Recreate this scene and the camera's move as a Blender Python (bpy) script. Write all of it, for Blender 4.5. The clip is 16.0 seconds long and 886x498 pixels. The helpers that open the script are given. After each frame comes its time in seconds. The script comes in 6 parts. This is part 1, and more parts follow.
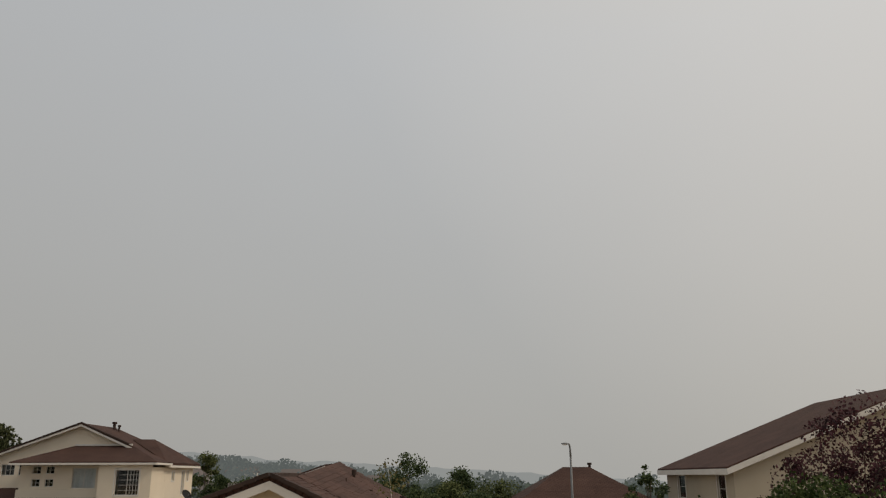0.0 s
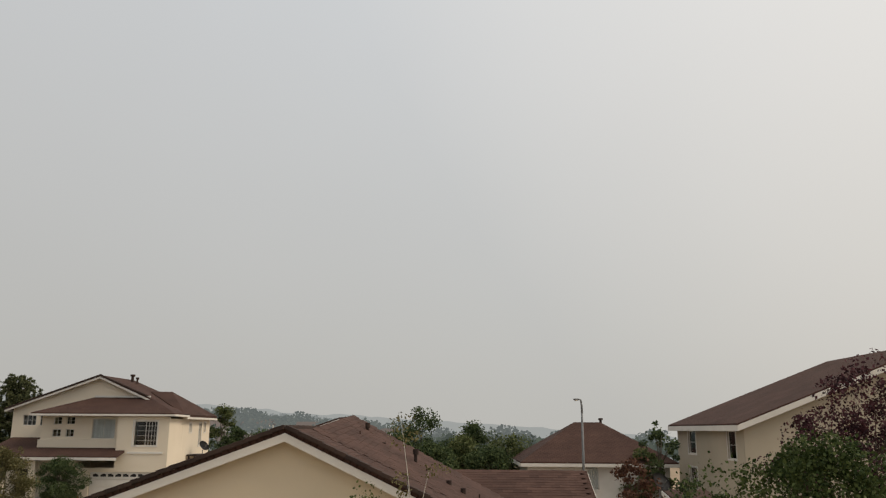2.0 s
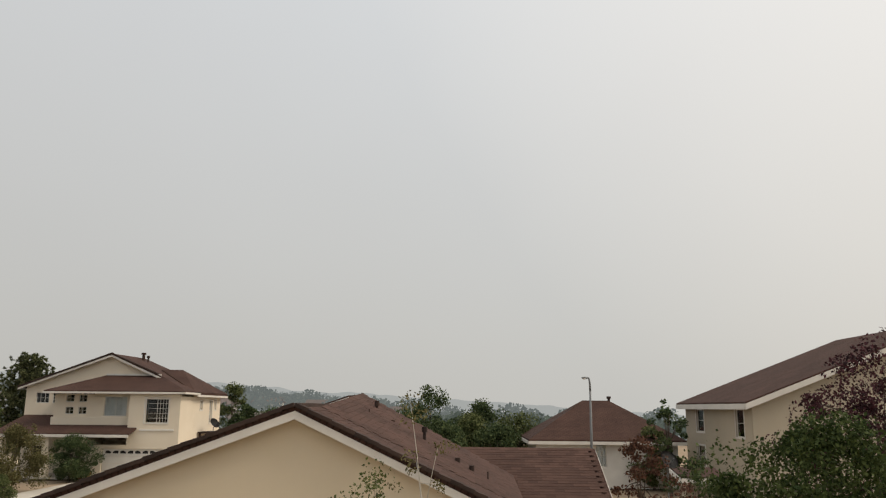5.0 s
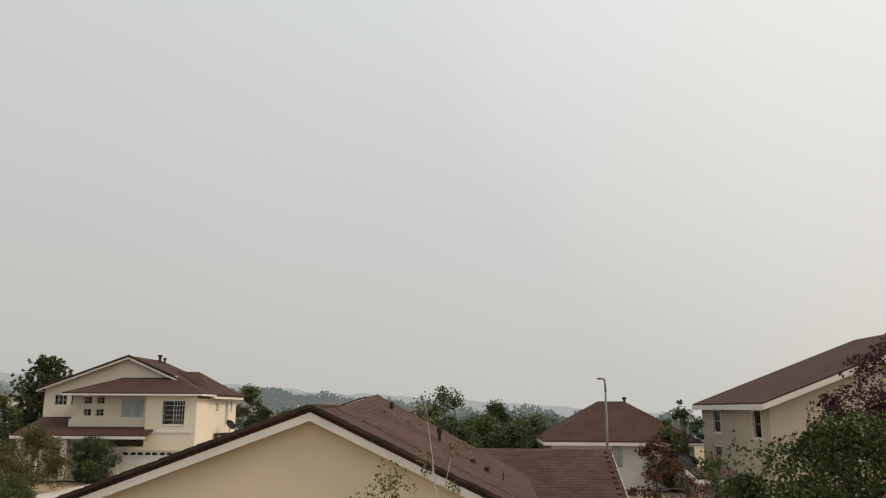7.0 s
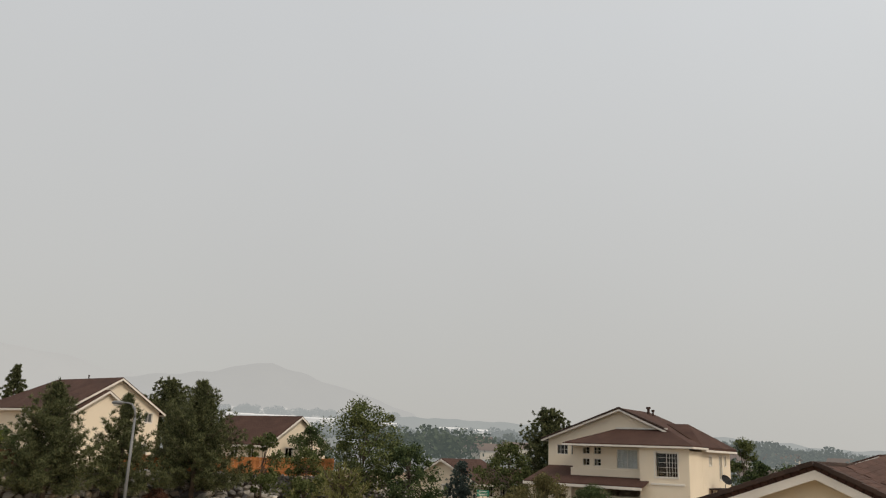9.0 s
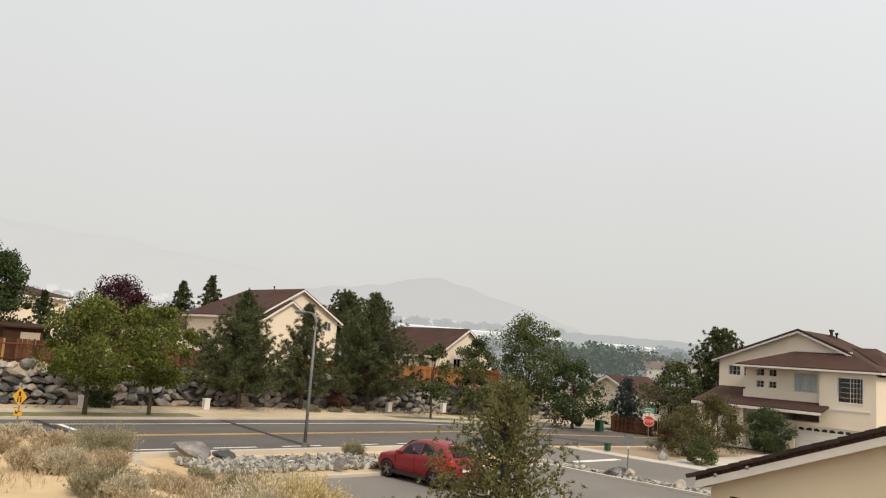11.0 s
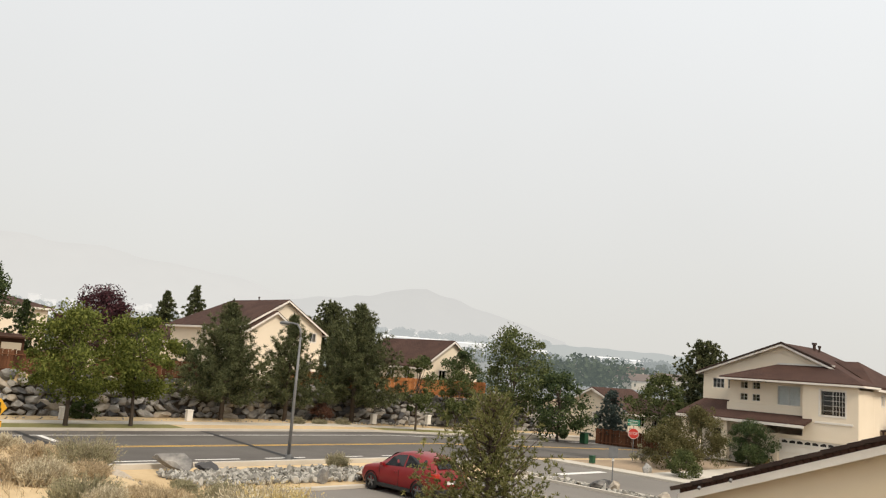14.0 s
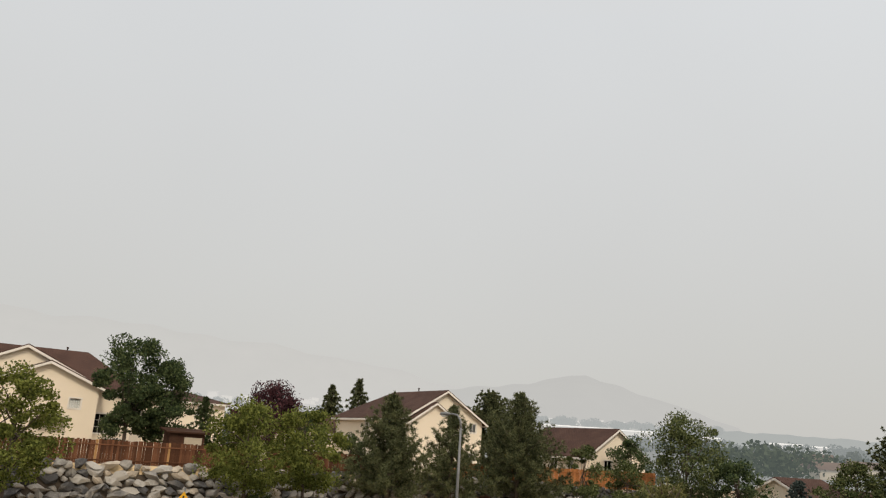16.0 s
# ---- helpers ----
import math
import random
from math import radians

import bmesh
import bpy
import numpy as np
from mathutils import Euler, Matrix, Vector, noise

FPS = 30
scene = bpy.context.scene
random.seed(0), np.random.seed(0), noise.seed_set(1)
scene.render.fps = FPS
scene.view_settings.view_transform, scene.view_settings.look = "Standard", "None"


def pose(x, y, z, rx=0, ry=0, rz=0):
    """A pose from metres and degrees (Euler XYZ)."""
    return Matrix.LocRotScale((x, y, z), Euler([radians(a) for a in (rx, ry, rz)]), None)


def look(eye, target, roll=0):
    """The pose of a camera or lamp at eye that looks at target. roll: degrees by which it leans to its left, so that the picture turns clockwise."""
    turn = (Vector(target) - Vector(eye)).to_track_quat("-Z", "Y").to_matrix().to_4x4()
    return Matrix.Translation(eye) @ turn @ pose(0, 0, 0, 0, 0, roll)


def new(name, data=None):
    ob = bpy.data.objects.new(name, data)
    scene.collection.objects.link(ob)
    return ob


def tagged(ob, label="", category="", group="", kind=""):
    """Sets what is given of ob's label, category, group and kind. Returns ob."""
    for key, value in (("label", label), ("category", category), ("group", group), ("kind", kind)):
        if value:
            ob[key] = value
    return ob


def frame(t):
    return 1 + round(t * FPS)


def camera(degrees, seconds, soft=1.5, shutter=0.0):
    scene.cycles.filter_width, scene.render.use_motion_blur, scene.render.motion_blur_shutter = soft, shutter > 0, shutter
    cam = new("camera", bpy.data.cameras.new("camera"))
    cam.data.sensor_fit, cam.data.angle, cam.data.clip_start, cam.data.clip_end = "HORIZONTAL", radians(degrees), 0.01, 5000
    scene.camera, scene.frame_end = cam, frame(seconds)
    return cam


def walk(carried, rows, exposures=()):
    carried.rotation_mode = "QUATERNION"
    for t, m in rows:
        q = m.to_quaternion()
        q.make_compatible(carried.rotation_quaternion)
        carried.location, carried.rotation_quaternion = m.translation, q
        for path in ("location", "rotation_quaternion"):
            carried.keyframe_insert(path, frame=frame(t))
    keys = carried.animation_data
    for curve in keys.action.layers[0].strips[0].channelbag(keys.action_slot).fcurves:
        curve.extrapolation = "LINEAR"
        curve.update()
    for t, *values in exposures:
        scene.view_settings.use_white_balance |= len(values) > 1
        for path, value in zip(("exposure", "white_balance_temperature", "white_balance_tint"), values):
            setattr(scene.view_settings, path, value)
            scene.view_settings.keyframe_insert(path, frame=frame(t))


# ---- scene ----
EYE = 5.3
cam = camera(57.80, 16.0, 1.2)
# seconds, yaw, pitch, roll in degrees: one standing place, a turning camera
TURNS = [
    (0, 0.01, 15.81, -0.16),
    (0.5, 0.90, 14.64, 0.31),
    (1, 0.24, 12.96, 0.61),
    (1.5, 0.62, 12.95, 0.81),
    (2, 1.00, 12.71, 0.37),
    (2.5, 2.16, 13.00, 0.88),
    (3, 1.02, 12.66, 0.88),
    (3.5, 2.24, 12.85, 0.75),
    (4, 2.55, 11.87, 0.30),
    (4.5, 2.22, 11.28, 0.29),
    (6.8, -0.27, 11.14, 1.09),
    (7, 2.63, 11.28, 0.32),
    (7.5, 11.86, 12.84, -0.12),
    (8, 19.91, 13.78, 0.29),
    (8.5, 29.54, 14.47, 1.21),
    (9, 36.41, 14.13, 2.25),
    (9.5, 42.32, 15.06, 3.58),
    (10, 45.59, 14.50, 3.32),
    (10.2, 46.41, 13.31, 3.77),
    (12.3, 47.87, 2.23, 3.66),
    (12.5, 47.83, 3.30, 3.75),
    (13, 46.44, 7.05, 2.75),
    (13.5, 44.43, 6.55, 3.56),
    (14, 47.04, 8.41, 4.46),
    (14.5, 50.16, 11.40, 4.65),
    (15, 55.62, 12.46, 5.05),
    (15.5, 57.45, 14.56, 4.59),
    (16, 58.60, 13.83, 3.83),
]
walk(cam, [(t, pose(0, 0, EYE, 90 + pitch, 0, yaw) @ pose(0, 0, 0, 0, 0, roll)) for t, yaw, pitch, roll in TURNS],
     exposures=[(0, -0.53), (0.5, -0.42), (1.0, -0.25), (1.5, -0.18), (3.5, -0.12), (4.5, -0.04), (7.0, 0.0), (7.5, -0.10), (8.0, -0.09),
                (9.0, -0.07), (10.0, 0.01), (12.3, 0.68), (12.5, 0.63), (13.0, 0.50), (13.5, 0.48), (14.5, 0.42), (15.0, 0.30), (15.5, 0.14), (16.0, 0.15)])

# ---- sky and sun ----
world = bpy.data.worlds.new("smoky_sky")
scene.world = world
world.use_nodes = True
wn, wl = world.node_tree.nodes, world.node_tree.links
wn.clear()
w_out, w_bg = wn.new("ShaderNodeOutputWorld"), wn.new("ShaderNodeBackground")
sky = wn.new("ShaderNodeTexSky")
sky.sky_type, sky.sun_disc = "NISHITA", False
sky.sun_elevation, sky.sun_rotation = radians(42), radians(103)
sky.air_density, sky.dust_density, sky.ozone_density = 1.0, 6.0, 1.0
w_co, w_sep, w_dot = wn.new("ShaderNodeTexCoord"), wn.new("ShaderNodeSeparateXYZ"), wn.new("ShaderNodeVectorMath")
wl.new(w_co.outputs["Generated"], w_sep.inputs[0])
w_dot.operation = "DOT_PRODUCT"
w_dot.inputs[1].default_value = (0.76, 0.30, 0.58)
wl.new(w_co.outputs["Generated"], w_dot.inputs[0])
w_side = wn.new("ShaderNodeValToRGB")
w_side.color_ramp.elements[0].position, w_side.color_ramp.elements[0].color = 0.0, (0.642, 0.639, 0.627, 1)
w_side.color_ramp.elements[1].position, w_side.color_ramp.elements[1].color = 1.0, (1.0, 0.945, 0.872, 1)
w_mid = w_side.color_ramp.elements.new(0.45)
w_mid.color = (0.69, 0.69, 0.680, 1)
wl.new(w_dot.outputs["Value"], w_side.inputs[0])
w_up = wn.new("ShaderNodeValToRGB")
w_up.color_ramp.elements[0].position, w_up.color_ramp.elements[0].color = 0.0, (0.86, 0.846, 0.808, 1)
w_up.color_ramp.elements[1].position, w_up.color_ramp.elements[1].color = 0.5, (1.015, 1.037, 1.065, 1)
w_top = w_up.color_ramp.elements.new(0.58)
w_top.color = (1.04, 1.05, 1.06, 1)
w_zen = w_up.color_ramp.elements.new(1.0)   # brighter smoke overhead
w_zen.color = (1.75, 1.72, 1.66, 1)
wl.new(w_sep.outputs["Z"], w_up.inputs[0])
w_mul = wn.new("ShaderNodeMixRGB")
w_mul.blend_type, w_mul.inputs[0].default_value = "MULTIPLY", 1.0
wl.new(w_side.outputs[0], w_mul.inputs[1])
wl.new(w_up.outputs[0], w_mul.inputs[2])
w_noise = wn.new("ShaderNodeTexNoise")
w_noise.inputs["Scale"].default_value, w_noise.inputs["Detail"].default_value = 1.6, 3.0
wl.new(w_co.outputs["Generated"], w_noise.inputs["Vector"])
w_nr = wn.new("ShaderNodeMapRange")
w_nr.inputs[3].default_value, w_nr.inputs[4].default_value = 0.95, 1.05
wl.new(w_noise.outputs[0], w_nr.inputs[0])
w_mul2 = wn.new("ShaderNodeMixRGB")
w_mul2.blend_type, w_mul2.inputs[0].default_value = "MULTIPLY", 1.0
wl.new(w_mul.outputs[0], w_mul2.inputs[1])
wl.new(w_nr.outputs[0], w_mul2.inputs[2])
w_sky = wn.new("ShaderNodeMixRGB")
w_sky.blend_type, w_sky.inputs[0].default_value, w_sky.inputs[2].default_value = "MULTIPLY", 1.0, (0.09, 0.09, 0.09, 1)
wl.new(sky.outputs[0], w_sky.inputs[1])
w_mix = wn.new("ShaderNodeMixRGB")          # thick smoke hides nearly all of the clear sky
w_mix.inputs[0].default_value = 0.93
wl.new(w_sky.outputs[0], w_mix.inputs[1])
wl.new(w_mul2.outputs[0], w_mix.inputs[2])
wl.new(w_mix.outputs[0], w_bg.inputs[0])
w_bg.inputs[1].default_value = 1.0
wl.new(w_bg.outputs[0], w_out.inputs[0])

sun_data = bpy.data.lights.new("sun", "SUN")
sun_data.energy, sun_data.angle, sun_data.color = 1.7, radians(14), (1.0, 0.86, 0.68)
sun = new("sun", sun_data)
sun.matrix_world = look((60, -14, 56), (0, 0, 0))


# ---- materials ----
def surface(name, dark, light, scale=3.0, fine=40.0, rough=0.85, bump=0.3, spec=0.3, metal=0.0, per_piece=0.0, rand_island=0.0, dist=0.02):
    m = bpy.data.materials.new(name)
    m.use_nodes = True
    n, l = m.node_tree.nodes, m.node_tree.links
    b = n["Principled BSDF"]
    b.inputs["Roughness"].default_value, b.inputs["Metallic"].default_value = rough, metal
    b.inputs["Specular IOR Level"].default_value = spec
    co = n.new("ShaderNodeTexCoord")
    big, small = n.new("ShaderNodeTexNoise"), n.new("ShaderNodeTexNoise")
    big.inputs["Scale"].default_value, big.inputs["Detail"].default_value = scale, 5
    small.inputs["Scale"].default_value, small.inputs["Detail"].default_value = fine, 3
    l.new(co.outputs["Object"], big.inputs["Vector"])
    l.new(co.outputs["Object"], small.inputs["Vector"])
    add = n.new("ShaderNodeMath")
    add.operation = "MULTIPLY_ADD"
    add.inputs[1].default_value = 0.45
    l.new(small.outputs[0], add.inputs[0])
    half = n.new("ShaderNodeMath")
    half.operation = "MULTIPLY_ADD"
    half.inputs[1].default_value, half.inputs[2].default_value = 1.1, -0.28
    l.new(big.outputs[0], half.inputs[0])
    l.new(half.outputs[0], add.inputs[2])
    last = add
    if per_piece or rand_island:
        src = n.new("ShaderNodeObjectInfo").outputs["Random"] if per_piece else n.new("ShaderNodeNewGeometry").outputs["Random Per Island"]
        ad2 = n.new("ShaderNodeMath")
        ad2.operation = "MULTIPLY_ADD"
        ad2.inputs[1].default_value = per_piece or rand_island
        l.new(src, ad2.inputs[0])
        sub = n.new("ShaderNodeMath")
        sub.operation = "SUBTRACT"
        sub.inputs[1].default_value = (per_piece or rand_island) / 2
        l.new(add.outputs[0], sub.inputs[0])
        l.new(sub.outputs[0], ad2.inputs[2])
        last = ad2
    ramp = n.new("ShaderNodeValToRGB")
    ramp.color_ramp.elements[0].position, ramp.color_ramp.elements[0].color = 0.2, (*dark, 1)
    ramp.color_ramp.elements[1].position, ramp.color_ramp.elements[1].color = 0.8, (*light, 1)
    l.new(last.outputs[0], ramp.inputs[0])
    l.new(ramp.outputs[0], b.inputs["Base Color"])
    if bump:
        bp = n.new("ShaderNodeBump")
        bp.inputs["Strength"].default_value, bp.inputs["Distance"].default_value = bump, dist
        l.new(small.outputs[0], bp.inputs["Height"])
        l.new(bp.outputs[0], b.inputs["Normal"])
    return m


def tiled_roof(name, dark, light):
    """Flat roof tiles in courses: rows across the slope with staggered joints."""
    m = surface(name, dark, light, 0.6, 9.0, 0.9, 0.0, 0.15)
    n, l = m.node_tree.nodes, m.node_tree.links
    b = n["Principled BSDF"]
    uv, br = n.new("ShaderNodeUVMap"), n.new("ShaderNodeTexBrick")
    uv.uv_map = "UVMap"
    br.inputs["Color1"].default_value, br.inputs["Color2"].default_value, br.inputs["Mortar"].default_value = (1.1, 1.08, 1.06, 1), (0.84, 0.84, 0.85, 1), (0.38, 0.36, 0.35, 1)
    br.inputs["Scale"].default_value, br.inputs["Mortar Size"].default_value = 1.0, 0.02
    br.inputs["Brick Width"].default_value, br.inputs["Row Height"].default_value = 0.30, 0.17
    l.new(uv.outputs[0], br.inputs["Vector"])
    mul = n.new("ShaderNodeMixRGB")
    mul.blend_type, mul.inputs[0].default_value = "MULTIPLY", 0.6
    ramp = [x for x in n if x.bl_idname == "ShaderNodeValToRGB"][0]
    l.new(ramp.outputs[0], mul.inputs[1])
    l.new(br.outputs["Color"], mul.inputs[2])
    l.new(mul.outputs[0], b.inputs["Base Color"])
    bp = n.new("ShaderNodeBump")
    bp.invert = True
    bp.inputs["Strength"].default_value, bp.inputs["Distance"].default_value = 0.8, 0.03
    l.new(br.outputs["Fac"], bp.inputs["Height"])
    l.new(bp.outputs[0], b.inputs["Normal"])
    return m


def clear_glass(name, tint=(0.55, 0.6, 0.62)):
    m = bpy.data.materials.new(name)
    m.use_nodes = True
    n, l = m.node_tree.nodes, m.node_tree.links
    n.clear()
    out, mix, fr = n.new("ShaderNodeOutputMaterial"), n.new("ShaderNodeMixShader"), n.new("ShaderNodeFresnel")
    tr, gl = n.new("ShaderNodeBsdfTransparent"), n.new("ShaderNodeBsdfGlossy")
    fr.inputs[0].default_value = 1.5
    tr.inputs[0].default_value, gl.inputs["Roughness"].default_value = (*tint, 1), 0.03
    l.new(fr.outputs[0], mix.inputs[0])
    l.new(tr.outputs[0], mix.inputs[1])
    l.new(gl.outputs[0], mix.inputs[2])
    l.new(mix.outputs[0], out.inputs[0])
    return m


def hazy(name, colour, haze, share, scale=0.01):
    """Far distance with smoke haze put into the material: a plain backdrop whose emission is the haze."""
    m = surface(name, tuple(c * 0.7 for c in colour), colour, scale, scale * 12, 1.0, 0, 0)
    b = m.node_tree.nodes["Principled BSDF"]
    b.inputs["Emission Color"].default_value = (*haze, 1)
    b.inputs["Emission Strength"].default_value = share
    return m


M_STUCCO = surface("cream_stucco", (0.62, 0.53, 0.385), (0.70, 0.60, 0.455), 0.35, 60, 0.95, 0.25, 0.1)
M_STUCCO_PALE = surface("pale_stucco", (0.68, 0.60, 0.48), (0.75, 0.67, 0.545), 0.35, 60, 0.95, 0.25, 0.1)
M_STUCCO_GREY = surface("tan_stucco", (0.40, 0.35, 0.27), (0.47, 0.41, 0.32), 0.35, 60, 0.95, 0.25, 0.1)
M_WHITE = surface("white_trim_paint", (0.60, 0.57, 0.52), (0.70, 0.67, 0.62), 1.2, 30, 0.6, 0.05)
M_ROOF = tiled_roof("brown_roof_tiles", (0.058, 0.033, 0.027), (0.095, 0.054, 0.043))
M_EDGE = surface("dark_rake_tile", (0.03, 0.02, 0.017), (0.06, 0.038, 0.03), 2, 20, 0.9, 0.3, per_piece=0.5)
M_GLASS = clear_glass("window_glass", (0.92, 0.94, 0.95))
M_GLASSD = clear_glass("grey_door_glass", (0.6, 0.62, 0.63))
# near-black stands in for unlit room shade; also front door and garage lights
M_DARK = surface("dark_interior", (0.02, 0.02, 0.022), (0.04, 0.038, 0.036), 1, 8, 0.9, 0)
M_CURTAIN = surface("pale_curtain", (0.66, 0.65, 0.62), (0.8, 0.79, 0.76), 3, 12, 0.9, 0.2)
M_BLACK = surface("black_metal", (0.012, 0.012, 0.013), (0.025, 0.025, 0.026), 4, 30, 0.5, 0.05)
M_STEEL = surface("galvanised_steel", (0.12, 0.125, 0.13), (0.2, 0.205, 0.21), 2, 30, 0.55, 0.05, 0.4, 0.2)
M_SAND = surface("dry_sandy_soil", (0.42, 0.31, 0.18), (0.58, 0.45, 0.28), 0.12, 3.0, 1.0, 0.5, 0.05, dist=0.06)
M_ASPH = surface("worn_asphalt", (0.085, 0.078, 0.072), (0.14, 0.13, 0.12), 0.25, 30, 0.95, 0.3, 0.15)
M_LOT = surface("grey_lot_asphalt", (0.15, 0.139, 0.126), (0.215, 0.20, 0.182), 0.22, 25, 0.95, 0.3, 0.15)
M_CONC = surface("pale_concrete", (0.40, 0.37, 0.32), (0.52, 0.48, 0.42), 0.5, 25, 0.95, 0.2, 0.1)
M_YEL = surface("yellow_road_paint", (0.50, 0.30, 0.06), (0.62, 0.40, 0.10), 2, 18, 0.8, 0.1)
M_RWHITE = surface("white_road_paint", (0.55, 0.54, 0.52), (0.72, 0.71, 0.68), 2, 18, 0.8, 0.1)
M_TAR = surface("tar_seal", (0.02, 0.02, 0.02), (0.035, 0.034, 0.034), 2, 18, 0.7, 0.1)
M_STONE = surface("grey_rock", (0.075, 0.075, 0.078), (0.34, 0.325, 0.30), 1.6, 9, 0.95, 0.6, 0.1, per_piece=0.95, dist=0.06)
M_STONE_PALE = surface("pale_boulder", (0.26, 0.225, 0.18), (0.50, 0.445, 0.375), 1.3, 9, 0.95, 0.6, 0.1, dist=0.05)
M_GRAVEL = surface("rubble", (0.15, 0.145, 0.13), (0.40, 0.385, 0.35), 0.8, 9, 0.95, 0.4, 0.1, rand_island=0.9)
M_BACKING = surface("dark_backing", (0.05, 0.04, 0.032), (0.10, 0.08, 0.06), 1, 8, 1, 0.4)
M_LAWN = surface("dry_verge_grass", (0.13, 0.13, 0.045), (0.22, 0.20, 0.08), 0.7, 14, 1, 0.5, dist=0.05)
M_WOODR = surface("red_brown_fence_wood", (0.062, 0.029, 0.017), (0.16, 0.072, 0.040), 1.2, 14, 0.9, 0.3, 0.1, per_piece=0.6)
M_WOODD = surface("dark_fence_wood", (0.035, 0.018, 0.012), (0.085, 0.045, 0.03), 1.2, 14, 0.9, 0.3, 0.1, per_piece=0.5)
M_WOODL = surface("new_fence_board", (0.30, 0.17, 0.07), (0.42, 0.25, 0.11), 1.2, 14, 0.9, 0.3, 0.1)
M_WOODO = surface("orange_cedar", (0.24, 0.095, 0.035), (0.40, 0.17, 0.065), 1.2, 14, 0.9, 0.3, 0.1, per_piece=0.4)
M_LATT = surface("cedar_lattice", (0.44, 0.26, 0.115), (0.60, 0.38, 0.19), 1.2, 14, 0.9, 0.3, 0.1)


# ---- building helpers ----
def part(name, bm, material, parent=None, label="", smooth=False):
    me = bpy.data.meshes.new(name)
    if smooth:
        for fc in bm.faces:
            fc.smooth = True
    bm.to_mesh(me)
    bm.free()
    me.materials.append(material)
    ob = new(name, me)
    ob.parent = parent
    if label:
        ob["label"] = label
    return ob


def mesh_part(name, verts, faces, material, parent=None, label="", smooth=False):
    me = bpy.data.meshes.new(name)
    me.from_pydata(verts, [], faces)
    if smooth:
        me.polygons.foreach_set("use_smooth", [True] * len(me.polygons))
    me.materials.append(material)
    ob = new(name, me)
    ob.parent = parent
    if label:
        ob["label"] = label
    return ob


def thing(name, at, label, category, group="", kind="", turn=0.0):
    ob = new(name)
    ob.matrix_basis = pose(*at, 0, 0, turn)
    return tagged(ob, label, category, group, kind)


def box(bm, lo, hi, m=None, bevel=0.0):
    vs = [bm.verts.new((x, y, z)) for x in (lo[0], hi[0]) for y in (lo[1], hi[1]) for z in (lo[2], hi[2])]
    fs = [bm.faces.new([vs[i] for i in q]) for q in ((0, 1, 3, 2), (4, 6, 7, 5), (0, 4, 5, 1), (2, 3, 7, 6), (0, 2, 6, 4), (1, 5, 7, 3))]
    if bevel:
        es = list({e for fc in fs for e in fc.edges})
        out = bmesh.ops.bevel(bm, geom=es, offset=bevel, segments=2, affect="EDGES", profile=0.5)
        vs = list({v for fc in out["faces"] for v in fc.verts} | {v for v in vs if v.is_valid})
    if m is not None:
        bmesh.ops.transform(bm, matrix=m, verts=vs)
    return vs


def tube(bm, pts, radii, sides=8):
    """A tapered tube through the points."""
    rings = []
    pts = [Vector(q) for q in pts]
    for i, q in enumerate(pts):
        d = (pts[min(i + 1, len(pts) - 1)] - pts[max(i - 1, 0)]).normalized()
        a = d.orthogonal().normalized()
        if rings and abs(d.dot(last_a)) < 0.95:
            a = (last_a - d * d.dot(last_a)).normalized()
        last_a = a
        c = d.cross(a)
        r = radii[i] if hasattr(radii, "__len__") else radii
        rings.append([bm.verts.new(q + (a * math.cos(k * 2 * math.pi / sides) + c * math.sin(k * 2 * math.pi / sides)) * r) for k in range(sides)])
    for u, v in zip(rings, rings[1:]):
        for k in range(sides):
            bm.faces.new((u[k], u[(k + 1) % sides], v[(k + 1) % sides], v[k]))
    bm.faces.new(rings[0][::-1])
    bm.faces.new(rings[-1])


def wall(parent, p0, p1, z0, z1, openings, material, gable=(), thick=0.2, name="wall"):
    """A wall from p0 to p1 (seen from outside: left to right), with openings (u0, u1, w0, w1) cut through and a gable above."""
    bm = bmesh.new()
    d = Vector((p1[0] - p0[0], p1[1] - p0[1], 0))
    length = d.length
    us = sorted({0, length, *[v for o in openings for v in o[:2]]})
    ws = sorted({z0, z1, *[v for o in openings for v in o[2:]]})
    solid = {(i, j) for i in range(len(us) - 1) for j in range(len(ws) - 1)
             if not any(o[0] < (us[i] + us[i + 1]) / 2 < o[1] and o[2] < (ws[j] + ws[j + 1]) / 2 < o[3] for o in openings)}
    made = {}

    def vert(i, j, k):
        if (i, j, k) not in made:
            made[i, j, k] = bm.verts.new((us[i], thick * k, ws[j]))
        return made[i, j, k]

    for i, j in solid:
        c = [(i, j), (i + 1, j), (i + 1, j + 1), (i, j + 1)]
        bm.faces.new([vert(*q, 0) for q in c])
        bm.faces.new([vert(*q, 1) for q in c[::-1]])
        for k, near_cell in enumerate(((i, j - 1), (i + 1, j), (i, j + 1), (i - 1, j))):
            if near_cell not in solid:
                a, b = c[k], c[(k + 1) % 4]
                bm.faces.new((vert(*b, 0), vert(*a, 0), vert(*a, 1), vert(*b, 1)))
    if gable:
        pts = [(0, z1), *gable, (length, z1)]
        pts = [(u, w + (0.001 if w == z1 else 0)) for u, w in pts]
        f1 = [bm.verts.new((u, 0, w)) for u, w in pts]
        f2 = [bm.verts.new((u, thick, w)) for u, w in pts]
        bm.faces.new(f1)
        bm.faces.new(f2[::-1])
        for i in range(len(pts)):
            j = (i + 1) % len(pts)
            bm.faces.new((f1[j], f1[i], f2[i], f2[j]))
    ob = part(name, bm, material, parent)
    ob.matrix_basis = pose(p0[0], p0[1], 0, 0, 0, math.degrees(math.atan2(d.y, d.x)))
    return ob


